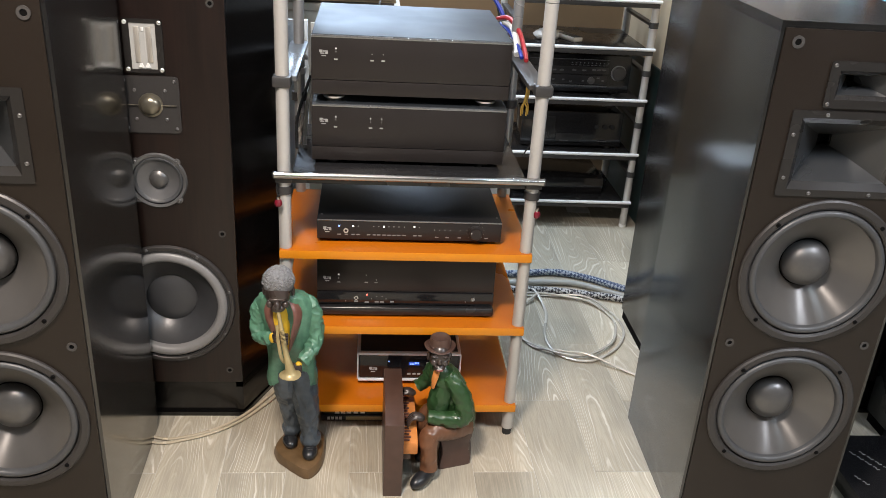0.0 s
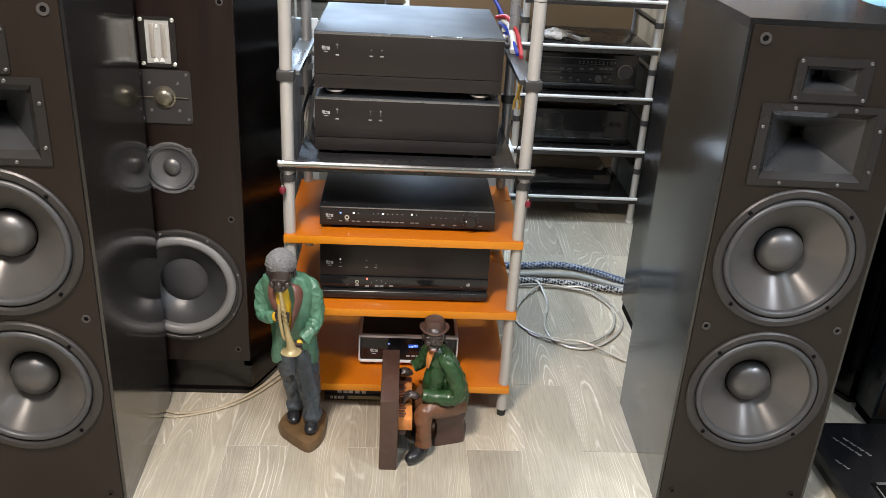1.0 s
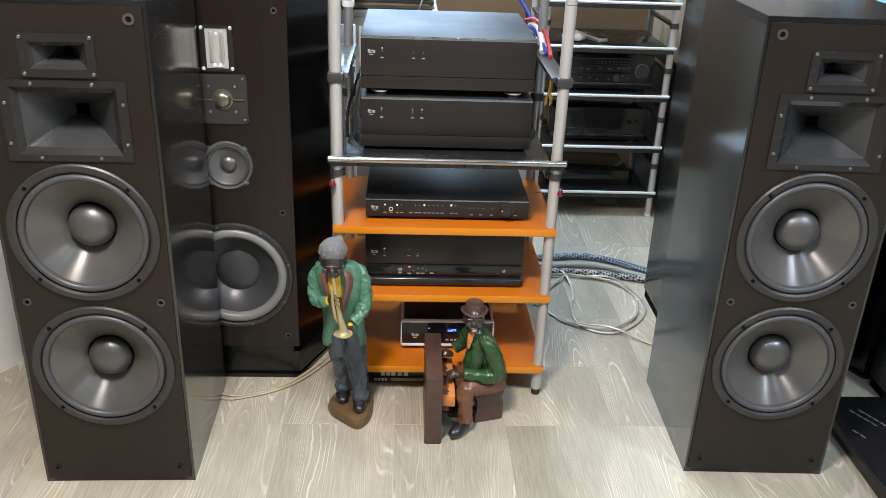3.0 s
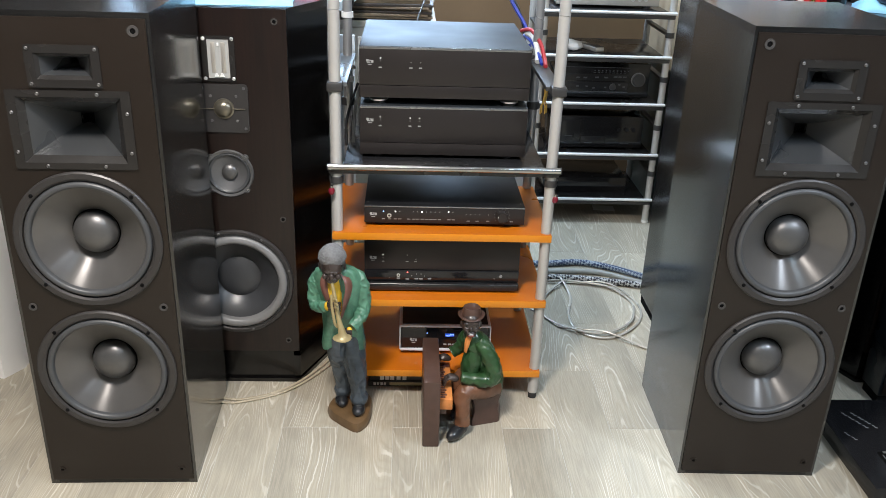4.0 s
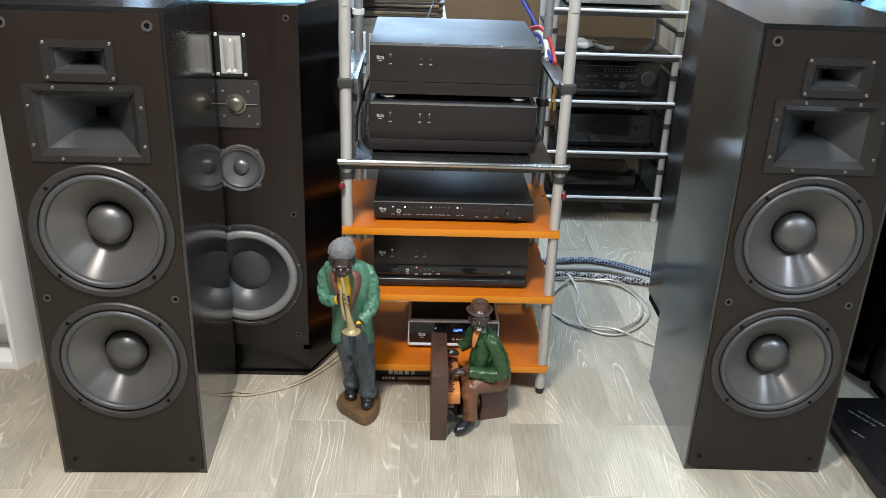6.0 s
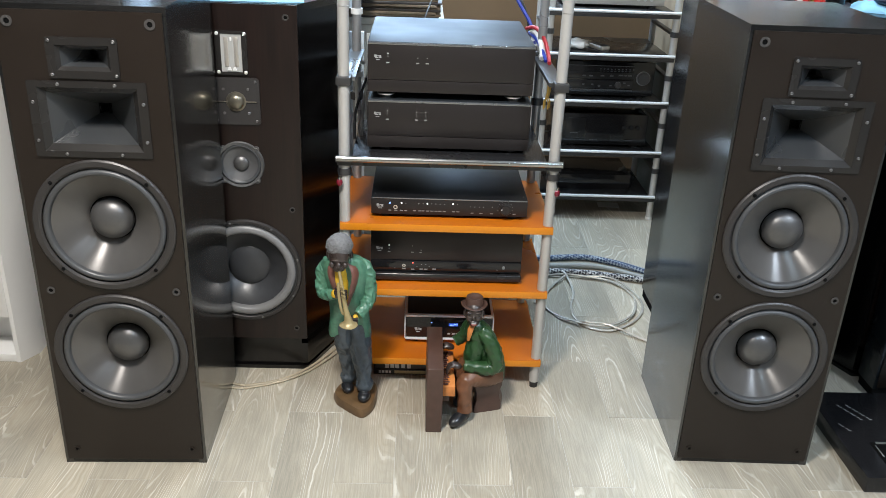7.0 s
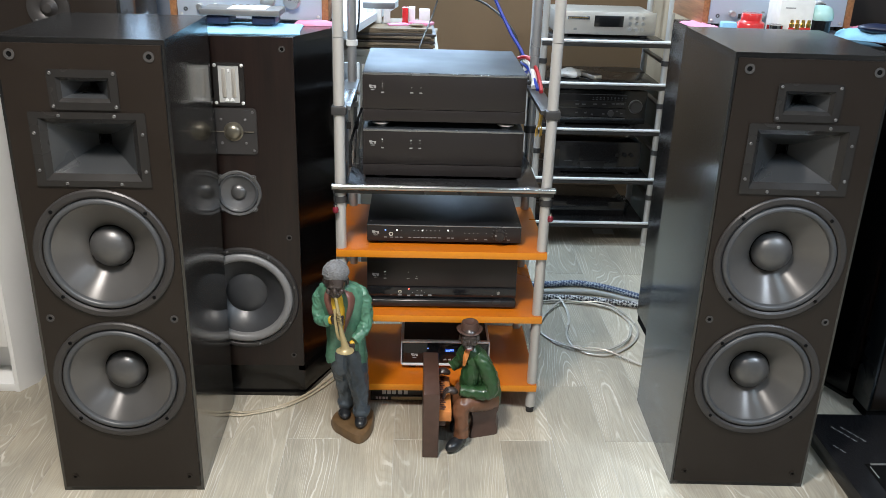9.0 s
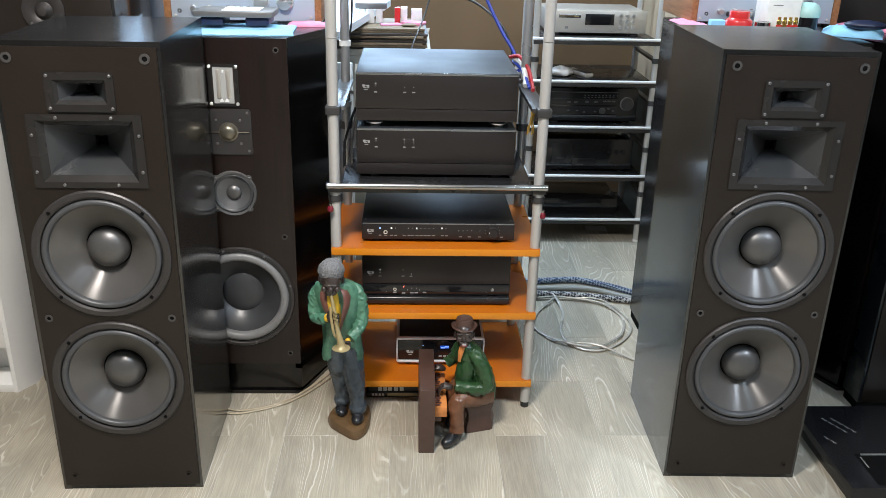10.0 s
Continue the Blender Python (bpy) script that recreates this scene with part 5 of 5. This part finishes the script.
cable("speaker_wire", [(-0.62, 1.935, 0.005), (-0.50, 1.848, 0.005), (-0.423, 1.850, 0.005), (-0.335, 1.897, 0.005), (-0.262, 1.985, 0.005), (-0.20, 2.11, 0.005), (-0.16, 2.32, 0.005)], 0.0042, wire_gold, "amber speaker wire on pale tiles", 8, 0.7)
# wires behind the stacked amplifiers
cable("blue_cable", [(0.22, 2.62, 1.36), (0.275, 2.45, 1.20), (0.335, 2.38, 1.08), (0.375, 2.34, 1.015), (0.39, 2.31, 0.945)], 0.0055, cable_blue, "blue cable hanging behind amplifiers")
cable("black_cable", [(0.16, 2.62, 1.17), (0.27, 2.58, 1.14), (0.36, 2.46, 1.06), (0.385, 2.40, 0.93), (0.388, 2.41, 0.72)], 0.004, cable_black, "black cable with red tip behind amplifiers")
cable("red_tip", [(0.12, 2.63, 1.182), (0.16, 2.62, 1.17)], 0.006, cable_red, "red plug tip of black cable")
cable("black_cable", [(0.17, 2.75, 1.35), (0.10, 2.62, 1.12), (0.04, 2.44, 0.98), (0.02, 2.38, 0.80)], 0.003, cable_black, "thin black cable hanging behind amplifiers")
cable("black_cable", [(-0.135, 2.30, 1.30), (-0.137, 2.29, 1.12), (-0.15, 2.28, 1.05)], 0.003, cable_black, "thin black cable beside the rear tube")
cable("red_cable", [(0.362, 2.33, 1.005), (0.385, 2.28, 1.015), (0.405, 2.22, 0.99), (0.412, 2.16, 0.955), (0.410, 2.12, 0.942)], 0.006, cable_red, "red cable arched over side arm")
cable("blue_cable", [(0.372, 2.34, 0.99), (0.385, 2.27, 0.985), (0.397, 2.20, 0.965), (0.402, 2.14, 0.944)], 0.005, cable_blue, "short blue cable on side arm")
cable("white_cable", [(0.378, 2.32, 1.00), (0.392, 2.26, 0.995), (0.398, 2.20, 0.962), (0.394, 2.17, 0.945)], 0.0085, plastic_white, "white cable sleeve on side arm")
for k, (x, y, z) in enumerate(((0.372, 2.29, 0.95), (0.380, 2.24, 0.95), (0.384, 2.32, 0.97), (0.376, 2.20, 0.948))):
    pl = thing("banana_plug", "small plug with white and black shell", "plug", (x, y, z), 40 * k, "loose plugs")
    part("shell", cyl(B(), (-0.012, 0, 0.006), (0.012, 0, 0.010), 0.007, seg=12), plastic_white if k % 2 == 0 else clamp_black, pl)
    part("pin", cyl(B(), (0.012, 0, 0.010), (0.026, 0, 0.012), 0.0035, seg=10), alu, pl)
for k in range(2):
    sc = thing("spade_connector", "gold spade connector hanging from side arm", "connector", (0.386 + 0.006 * k, 1.95 + 0.014 * k, 0.925), group="gold spades")
    part("stem", tube(B(), [(0, 0, 0.002), (0.002, 0.002, -0.02), (-0.002, 0, -0.045)], 0.0035, 8, 4), gold, sc)
    for sx in (-1, 1):
        part("prong", tube(B(), [(-0.002, 0, -0.043), (sx * 0.006 - 0.002, 0, -0.055), (sx * 0.006 - 0.002, 0, -0.075)], 0.002, 6, 4), gold, sc)
for x, y, zt2, zb in ((-0.176, 1.852, 0.722, 0.655), (0.424, 1.868, 0.690, 0.635)):
    bd = thing("bead_pendant", "dark red glass bead hanging on a cord", "bead", (x, y, zb))
    part("cord", tube(B(), [(0, 0, 0.012), (-0.004, 0, 0.04), (0.006, 0.004, zt2 - zb)], 0.0012, 6, 5), cable_black, bd)
    part("bead", ellip(B(), (0, 0, 0), (0.009, 0.009, 0.011)), bead_red, bd)
    part("cap", cyl(B(), (0, 0, 0.009), (0, 0, 0.015), 0.005, seg=12), chrome, bd)
cable("white_cable", [(-0.12, 2.24, 0.99), (-0.118, 2.23, 0.90), (-0.125, 2.22, 0.80), (-0.118, 2.24, 0.724)], 0.006, plastic_white, "white cable along the rear tube")
cable("white_cable", [(-0.135, 2.22, 0.905), (-0.148, 2.19, 0.915), (-0.152, 2.17, 0.87), (-0.15, 2.17, 0.80), (-0.16, 2.20, 0.727)], 0.006, plastic_white, "bent white cable inside the rack")
cable("black_cable", [(-0.125, 2.21, 0.86), (-0.14, 2.14, 0.82), (-0.15, 2.08, 0.78), (-0.147, 2.03, 0.727)], 0.004, cable_black, "black cable drooping to the black shelf")
cable("grey_cable", [(-0.12, 2.20, 0.85), (-0.128, 2.13, 0.81), (-0.13, 2.08, 0.76), (-0.13, 2.06, 0.727)], 0.005, cable_grey, "grey cable drooping to the black shelf")
cable("black_cable", [(0.30, 2.24, 0.26), (0.33, 2.22, 0.215), (0.37, 2.22, 0.21), (0.41, 2.24, 0.26)], 0.005, cable_blue, "dark blue cable hanging below orange shelf")
cable("thin_black_wire", [(0.413, 1.92, 0.722), (0.425, 1.94, 0.76), (0.415, 1.97, 0.775), (0.405, 2.02, 0.727)], 0.0016, cable_black, "thin black wire curled at the tube")

# ---- two painted figurines ----


def painted(bm, idx, done):
    for f in list(bm.faces)[done:]:
        f.material_index = idx
    bm.faces.ensure_lookup_table()
    return len(bm.faces)


def rumple(bm, amount, freq):
    for v in bm.verts:
        v.co += amount * Vector(noise.noise_vector(v.co * freq))


def creased(bm, idx, depth, fx, fz, keep=0.0):
    """Finer mesh and sharp folds on the faces of one paint."""
    faces = [f for f in bm.faces if f.material_index == idx]
    bmesh.ops.subdivide_edges(bm, edges=list({e for f in faces for e in f.edges}), cuts=1, use_grid_fill=True)
    bm.normal_update()
    for v in bm.verts:
        if any(f.material_index == idx for f in v.link_faces):
            c = v.co
            q = noise.noise(Vector((c.x * fx + c.z * fz * 0.4, c.y * fx, c.z * fz)))
            r = noise.noise(Vector((c.x * fx * 1.9 + 7, c.y * fx * 1.9, c.z * fz * 2.1 - c.x * fz)))
            v.co += v.normal * depth * (0.45 - 1.5 * abs(q) - 0.7 * abs(r)) * min(1, max(0.15, (c.z - keep) * 30))


def trumpeter():
    """Standing figure, bowed over a trumpet, on a rock-shaped base."""
    b, n = B(), 0
    ring = [Vector(q) for q in ((-0.067, 0.040), (-0.045, 0.095), (0.0, 0.112), (0.050, 0.106), (0.063, 0.078), (0.062, 0.006), (0.052, -0.035), (0.030, -0.064), (0.012, -0.060), (-0.030, -0.022), (-0.057, 0.008))]
    base = []
    for k in range(11):
        p, q = ring[k], ring[(k + 1) % 11]
        base += [p.lerp(q, 0.2), p.lerp(q, 0.5), p.lerp(q, 0.8)]
    loft(b, [[(x * w, 0.02 + (y - 0.02) * w, z) for x, y in base] for w, z in ((0.98, 0), (1.0, 0.006), (0.98, 0.018), (0.93, 0.026), (0.84, 0.029), (0.5, 0.030), (0.01, 0.030))])
    n = painted(b, 0, n)
    for x, y, rz in ((-0.025, 0.052, 8), (0.027, 0.008, -6)):
        ellip(b, (x, y - 0.012, 0.040), (0.0185, 0.030, 0.0155), (0, 0, rz))
        ellip(b, (x, y + 0.008, 0.048), (0.0165, 0.020, 0.022))
    for k in range(3):
        tube(b, [(0.019, -0.002 - 0.006 * k, 0.056 - 0.002 * k), (0.027, -0.003 - 0.006 * k, 0.058 - 0.002 * k), (0.035, -0.002 - 0.006 * k, 0.056 - 0.002 * k)], 0.0014, 5, 2)
    n = painted(b, 1, n)
    # baggy trousers gathered over the shoes
    tube(b, [(-0.023, 0.062, 0.050), (-0.022, 0.062, 0.064), (-0.022, 0.060, 0.090), (-0.025, 0.050, 0.160), (-0.028, 0.036, 0.215), (-0.030, 0.030, 0.275)], [0.0215, 0.0245, 0.0205, 0.0285, 0.034, 0.037], 22, 8)
    tube(b, [(0.028, 0.020, 0.050), (0.027, 0.020, 0.064), (0.025, 0.021, 0.090), (0.020, 0.022, 0.150), (0.012, 0.026, 0.215), (0.006, 0.028, 0.275)], [0.0225, 0.0255, 0.0215, 0.0290, 0.034, 0.037], 22, 8)
    n = painted(b, 2, n)
    # jacket: stacked ovals from the open hem to the collar
    secs = []
    for z, cx, rx, cy, ry in ((0.238, -0.0145, 0.058, 0.022, 0.040), (0.248, -0.0145, 0.0595, 0.022, 0.043), (0.30, -0.015, 0.055, 0.018, 0.042), (0.35, -0.016, 0.054, 0.012, 0.043), (0.40, -0.019, 0.059, 0.006, 0.045), (0.44, -0.022, 0.064, 0.002, 0.043), (0.466, -0.025, 0.066, 0.0, 0.038), (0.484, -0.028, 0.056, -0.004, 0.033), (0.496, -0.031, 0.036, -0.010, 0.027), (0.502, -0.033, 0.022, -0.014, 0.022)):
        sec = []
        for k in range(32):
            a = 2 * math.pi * k / 32
            front = max(0.0, -math.sin(a)) ** 6 * min(1, max(0, (0.36 - z) / 0.10))
            sec.append((cx + rx * math.cos(a), cy + ry * math.sin(a) + 0.034 * front, z + 0.020 * front - (0.006 * abs(math.cos(a)) if z < 0.24 else 0)))
        secs.append(sec)
    loft(b, secs)
    tube(b, [(-0.068, 0.002, 0.474), (-0.082, 0.002, 0.454), (-0.087, 0.0, 0.420), (-0.084, -0.012, 0.386), (-0.070, -0.030, 0.386), (-0.056, -0.048, 0.397)], [0.014, 0.0185, 0.0190, 0.0175, 0.0160, 0.0145], 16, 6)
    tube(b, [(0.018, 0.002, 0.474), (0.034, 0.002, 0.454), (0.041, 0.0, 0.420), (0.042, -0.008, 0.374), (0.030, -0.034, 0.350), (0.014, -0.054, 0.336)], [0.014, 0.0185, 0.0195, 0.0190, 0.0170, 0.0150], 16, 6)
    n = painted(b, 3, n)
    # shirt front and cuffs
    tube(b, [(-0.034, -0.032, 0.484), (-0.030, -0.041, 0.445), (-0.025, -0.040, 0.40), (-0.018, -0.032, 0.350)], [0.016, 0.0185, 0.014, 0.005], 12, 5, 0.42)
    ellip(b, (-0.049, -0.055, 0.402), (0.0085, 0.0085, 0.0125))
    ellip(b, (0.007, -0.060, 0.332), (0.0080, 0.0080, 0.0090))
    n = painted(b, 4, n)
    for pts in (((-0.050, -0.022, 0.492), (-0.054, -0.036, 0.458), (-0.042, -0.042, 0.408), (-0.020, -0.036, 0.352)), ((-0.016, -0.024, 0.494), (0.006, -0.038, 0.458), (-0.002, -0.043, 0.408), (-0.016, -0.037, 0.352))):
        tube(b, list(pts), [0.008, 0.0155, 0.0125, 0.003], 10, 6, 0.30)
    n = painted(b, 5, n)
    # bowed head with brow, nose and chin; hands on the trumpet
    ellip(b, (-0.036, -0.036, 0.516), (0.0300, 0.036, 0.040), (-24, 0, 0), 22)
    ellip(b, (-0.036, -0.067, 0.507), (0.019, 0.007, 0.005), (-20, 0, 0))
    ellip(b, (-0.035, -0.073, 0.497), (0.0075, 0.010, 0.011), (-20, 0, 0))
    ellip(b, (-0.035, -0.060, 0.484), (0.017, 0.015, 0.011))
    for sx in (-1, 1):
        ellip(b, (-0.036 + sx * 0.031, -0.028, 0.510), (0.005, 0.009, 0.012))
        ellip(b, (-0.036 + sx * 0.017, -0.063, 0.494), (0.008, 0.008, 0.009))
    for hx, hy, hz in ((-0.030, -0.070, 0.412), (-0.002, -0.066, 0.324)):
        for k in range(4):
            tube(b, [(hx - 0.014, hy + 0.004, hz + 0.011 - 0.0075 * k), (hx, hy - 0.010, hz + 0.012 - 0.0075 * k), (hx + 0.016, hy - 0.004, hz + 0.010 - 0.0075 * k)], 0.0042, 7, 3)
        ellip(b, (hx - 0.004, hy + 0.004, hz), (0.016, 0.011, 0.015))
    n = painted(b, 6, n)
    # close curls of hair
    random.seed(4)
    ellip(b, (-0.036, -0.029, 0.532), (0.0345, 0.041, 0.036), (-18, 0, 0), 20)
    for k in range(420):
        u, w = random.random() * 2 * math.pi, random.random() ** 0.7 * 1.55
        d = Vector((math.sin(w) * math.cos(u) * 0.0345, math.sin(w) * math.sin(u) * 0.0405, math.cos(w) * 0.036))
        bmesh.ops.create_icosphere(b, subdivisions=1, radius=0.0026, matrix=Matrix.Translation(Vector((-0.036, -0.029, 0.532)) + d))
    n = painted(b, 7, n)
    # trumpet pointing down
    tube(b, [(-0.034, -0.070, 0.480), (-0.026, -0.078, 0.430), (-0.017, -0.086, 0.375), (-0.010, -0.090, 0.345)], [0.0040, 0.0055, 0.0065, 0.0100], 14, 5)
    lathe(b, [(0.0095, 0.349), (0.0115, 0.338), (0.0165, 0.331), (0.0235, 0.328), (0.0240, 0.3262), (0.0230, 0.3255), (0.015, 0.328), (0.005, 0.335)], (-0.009, -0.091, 0), 28, "Z")
    tube(b, [(-0.036, -0.074, 0.445), (-0.034, -0.084, 0.410), (-0.028, -0.088, 0.370), (-0.022, -0.084, 0.355)], 0.0040, 8, 4)
    for k in range(3):
        cyl(b, (-0.029 + 0.002 * k, -0.082 - 0.002 * k, 0.437 - 0.011 * k), (-0.021 + 0.002 * k, -0.096 - 0.002 * k, 0.440 - 0.011 * k), 0.0030, seg=8)
    n = painted(b, 8, n)
    rumple(b, 0.0012, 42)
    creased(b, 2, 0.0058, 62, 24, 0.045)
    creased(b, 3, 0.0050, 62, 52)
    for v in b.verts:
        v.co.z = max(0, v.co.z if v.co.z < 0.05 else 0.05 + (v.co.z - 0.05) * 0.977)
    return b


PAINTS = [s_base, s_shoe, s_jeans, s_green, s_shirt, s_lapel, s_skin, s_hair, s_horn]
solid("trumpeter_figurine", trumpeter(), PAINTS, "painted resin figurine of a trumpet player in green jacket", "figurine", (-0.130, 1.75, 0))


def pianist():
    """Seated figure turned from an upright piano, looking out."""
    b, n = B(), 0
    box(b, 0.076, 0.121, 1.626, 1.866, 0.0, 0.206, 0.003)
    box(b, 0.121, 0.140, 1.662, 1.845, 0.082, 0.0995, 0.002)
    # bench with hollowed sides
    foot = [Vector(q) for q in ((0.214, 1.722), (0.296, 1.745), (0.306, 1.800), (0.226, 1.822))]
    outline = [p.lerp(foot[(k + 1) % 4], u) for k, p in enumerate(foot) for u in (0.06, 0.35, 0.65, 0.94)]
    mid = sum(outline, Vector((0, 0))) / len(outline)
    loft(b, [[(*(mid + (p - mid) * w), z) for p in outline] for w, z in ((1.0, 0.0), (1.0, 0.018), (0.86, 0.040), (0.88, 0.066), (1.02, 0.086), (1.02, 0.098), (0.01, 0.099))])
    n = painted(b, 0, n)
    box(b, 0.1185, 0.156, 1.656, 1.850, 0.100, 0.134, 0.003)
    tube(b, [(0.199, 1.737, 0.285), (0.193, 1.731, 0.262), (0.190, 1.730, 0.238)], [0.009, 0.008, 0.004], 10, 4, 0.6)
    n = painted(b, 1, n)
    for k in range(16):
        box(b, 0.121, 0.136 + 0.004 * (k % 2), 1.664 + 0.0115 * k, 1.669 + 0.0115 * k, 0.134, 0.1368)
    n = painted(b, 2, n)
    # trousers
    tube(b, [(0.276, 1.768, 0.112), (0.236, 1.735, 0.120), (0.200, 1.711, 0.127), (0.185, 1.700, 0.116), (0.185, 1.692, 0.085), (0.186, 1.689, 0.058), (0.187, 1.688, 0.034)], [0.035, 0.031, 0.026, 0.0245, 0.0215, 0.0210, 0.0220], 16, 5)
    tube(b, [(0.270, 1.785, 0.112), (0.228, 1.795, 0.120), (0.190, 1.796, 0.120), (0.180, 1.790, 0.085), (0.182, 1.785, 0.04)], [0.032, 0.029, 0.0235, 0.020, 0.020], 14, 5)
    n = painted(b, 3, n)
    ellip(b, (0.169, 1.668, 0.018), (0.0190, 0.038, 0.0185), (0, 0, -38))
    ellip(b, (0.187, 1.690, 0.026), (0.0175, 0.019, 0.026))
    ellip(b, (0.176, 1.770, 0.016), (0.016, 0.034, 0.016), (0, 0, -22))
    n = painted(b, 4, n)
    # jacket leaning to the keys
    tube(b, [(0.268, 1.776, 0.092), (0.264, 1.774, 0.128), (0.252, 1.771, 0.170), (0.235, 1.768, 0.212), (0.218, 1.764, 0.250), (0.208, 1.760, 0.278), (0.205, 1.757, 0.290)], [0.038, 0.041, 0.043, 0.042, 0.037, 0.024, 0.014], 18, 5)
    ellip(b, (0.213, 1.752, 0.196), (0.030, 0.034, 0.066), (0, 12, 0), 18)
    tube(b, [(0.226, 1.742, 0.268), (0.246, 1.730, 0.242), (0.266, 1.722, 0.196), (0.264, 1.716, 0.164), (0.230, 1.713, 0.160), (0.180, 1.714, 0.167)], [0.016, 0.0225, 0.0235, 0.0225, 0.0195, 0.0165], 16, 5)
    tube(b, [(0.208, 1.790, 0.268), (0.196, 1.810, 0.238), (0.182, 1.816, 0.206), (0.158, 1.813, 0.188)], [0.016, 0.021, 0.019, 0.0155], 14, 5)
    n = painted(b, 5, n)
    # head with brow, nose, cheeks and chin; hands on the keys
    ellip(b, (0.203, 1.747, 0.320), (0.0260, 0.029, 0.036), (10, 0, 0), 22)
    ellip(b, (0.201, 1.7205, 0.317), (0.0062, 0.0085, 0.0085))
    ellip(b, (0.202, 1.729, 0.298), (0.0145, 0.014, 0.011))
    for sx in (-1, 1):
        ellip(b, (0.202 + sx * 0.0125, 1.7265, 0.312), (0.0085, 0.0075, 0.0085))
        ellip(b, (0.202 + sx * 0.0110, 1.7225, 0.3305), (0.0095, 0.0050, 0.0032))
        ellip(b, (0.203 + sx * 0.0262, 1.750, 0.316), (0.004, 0.008, 0.010))
    for hx, hy, hz in ((0.158, 1.715, 0.166), (0.140, 1.812, 0.172)):
        ellip(b, (hx, hy, hz), (0.018, 0.013, 0.010), (0, 18, 0))
        for k in range(4):
            tube(b, [(hx - 0.004, hy - 0.010 + 0.0066 * k, hz + 0.004), (hx - 0.018, hy - 0.011 + 0.0070 * k, hz - 0.002), (hx - 0.025, hy - 0.011 + 0.0070 * k, hz - 0.020)], [0.0045, 0.0040, 0.0030], 7, 3)
    n = painted(b, 6, n)
    # hat with a curled brim and a pinched crown
    k0 = len(b.verts)
    lathe(b, [(0.0, 0.3390), (0.0355, 0.3365), (0.0375, 0.3385), (0.0362, 0.3407), (0.0262, 0.3415), (0.0260, 0.3460), (0.0250, 0.3465), (0.0238, 0.3630), (0.0225, 0.3655), (0.014, 0.3615), (0, 0.3570)], (0.2035, 1.755, 0), 32, "Z")
    for v in list(b.verts)[k0:]:
        if v.co.z < 0.3412:
            v.co.z += 0.0045 * ((v.co.x - 0.2035) / 0.035) ** 2
    n = painted(b, 7, n)
    ellip(b, (0.2015, 1.7165, 0.3005), (0.0070, 0.0030, 0.0024))
    n = painted(b, 8, n)
    for sx in (-1, 1):
        cx = 0.202 + sx * 0.0098
        tube(b, [(cx + 0.0074 * math.cos(a), 1.7195 + 0.0025 * abs(math.cos(a)), 0.3225 + 0.0056 * math.sin(a)) for a in [2 * math.pi * k / 10 for k in range(11)]], 0.0010, 6, 2)
    tube(b, [(0.191, 1.7215, 0.309), (0.193, 1.7170, 0.3045), (0.198, 1.7155, 0.3035)], 0.0012, 6, 3)
    n = painted(b, 9, n)
    ellip(b, (0.2015, 1.7160, 0.2970), (0.0088, 0.0042, 0.0036))
    n = painted(b, 10, n)
    rumple(b, 0.0008, 50)
    creased(b, 3, 0.0030, 44, 30)
    creased(b, 5, 0.0046, 58, 50)
    for v in b.verts:
        v.co.z = max(0, v.co.z)
        v.co.x -= 0.18
        v.co.y -= 1.745
    return b


PAINTS2 = [s_piano, s_orange, s_lapel, s_brown, s_shoe, s_forest, s_skin, s_piano, mark_white, s_glint, s_lip]
solid("pianist_figurine", pianist(), PAINTS2, "painted resin figurine of a pianist at brown upright piano", "figurine", (0.18, 1.745, 0))

# ---- floor tiles ----
PW, PL = 0.1545, 0.618
mesh_box = box(B(), -PW / 2 + 0.0007, PW / 2 - 0.0007, -PL / 2 + 0.0011, PL / 2 - 0.0011, -0.004, 0.0, 0.0005, 1)
plank = bpy.data.meshes.new("plank")
mesh_box.to_mesh(plank)
mesh_box.free()
plank.materials.append(tile)
for i in range(-11, 14):
    xc = -0.006 + PW * (i + 0.5)
    y0 = 1.405 + (PL / 2 if i % 2 == 0 else 0.0)
    for k in range(-5, 5):
        yc = y0 + PL * (k + 0.5)
        if yc + PL / 2 > YB or xc > 2.1:
            continue
        p = new("plank", plank)
        p.parent = floor
        p.location = (xc, yc, 0.0)

# the tiles farther off, in one mesh
vs, fs = [], []
for i in range(-17, 17):
    xc = -0.006 + PW * (i + 0.5)
    y0 = 1.405 + (PL / 2 if i % 2 == 0 else 0.0)
    for k in range(-7, 5):
        yc = y0 + PL * (k + 0.5)
        if (-11 <= i < 14 and k >= -5 and yc + PL / 2 <= YB and xc <= 2.1) or abs(xc) > 2.5 or yc - PL / 2 < YF:
            continue
        x0, x1, ya, yb = xc - PW / 2 + 0.0007, xc + PW / 2 - 0.0007, yc - PL / 2 + 0.0012, min(YB, yc + PL / 2 - 0.0012)
        if yb - ya < 0.02 or (xc > 1.15 and yb > 2.8):
            continue
        n = len(vs)
        vs += [(x0, ya, -0.004), (x1, ya, -0.004), (x1, yb, -0.004), (x0, yb, -0.004), (x0, ya, 0), (x1, ya, 0), (x1, yb, 0), (x0, yb, 0)]
        fs += [(n + 4, n + 5, n + 6, n + 7), (n, n + 1, n + 5, n + 4), (n + 1, n + 2, n + 6, n + 5), (n + 2, n + 3, n + 7, n + 6), (n + 3, n, n + 4, n + 7)]
far = bpy.data.meshes.new("far_planks")
far.from_pydata(vs, [], fs)
far.materials.append(tile)
fo = new("far_planks", far)
fo.parent = floor
fo["kind"] = "stuff"
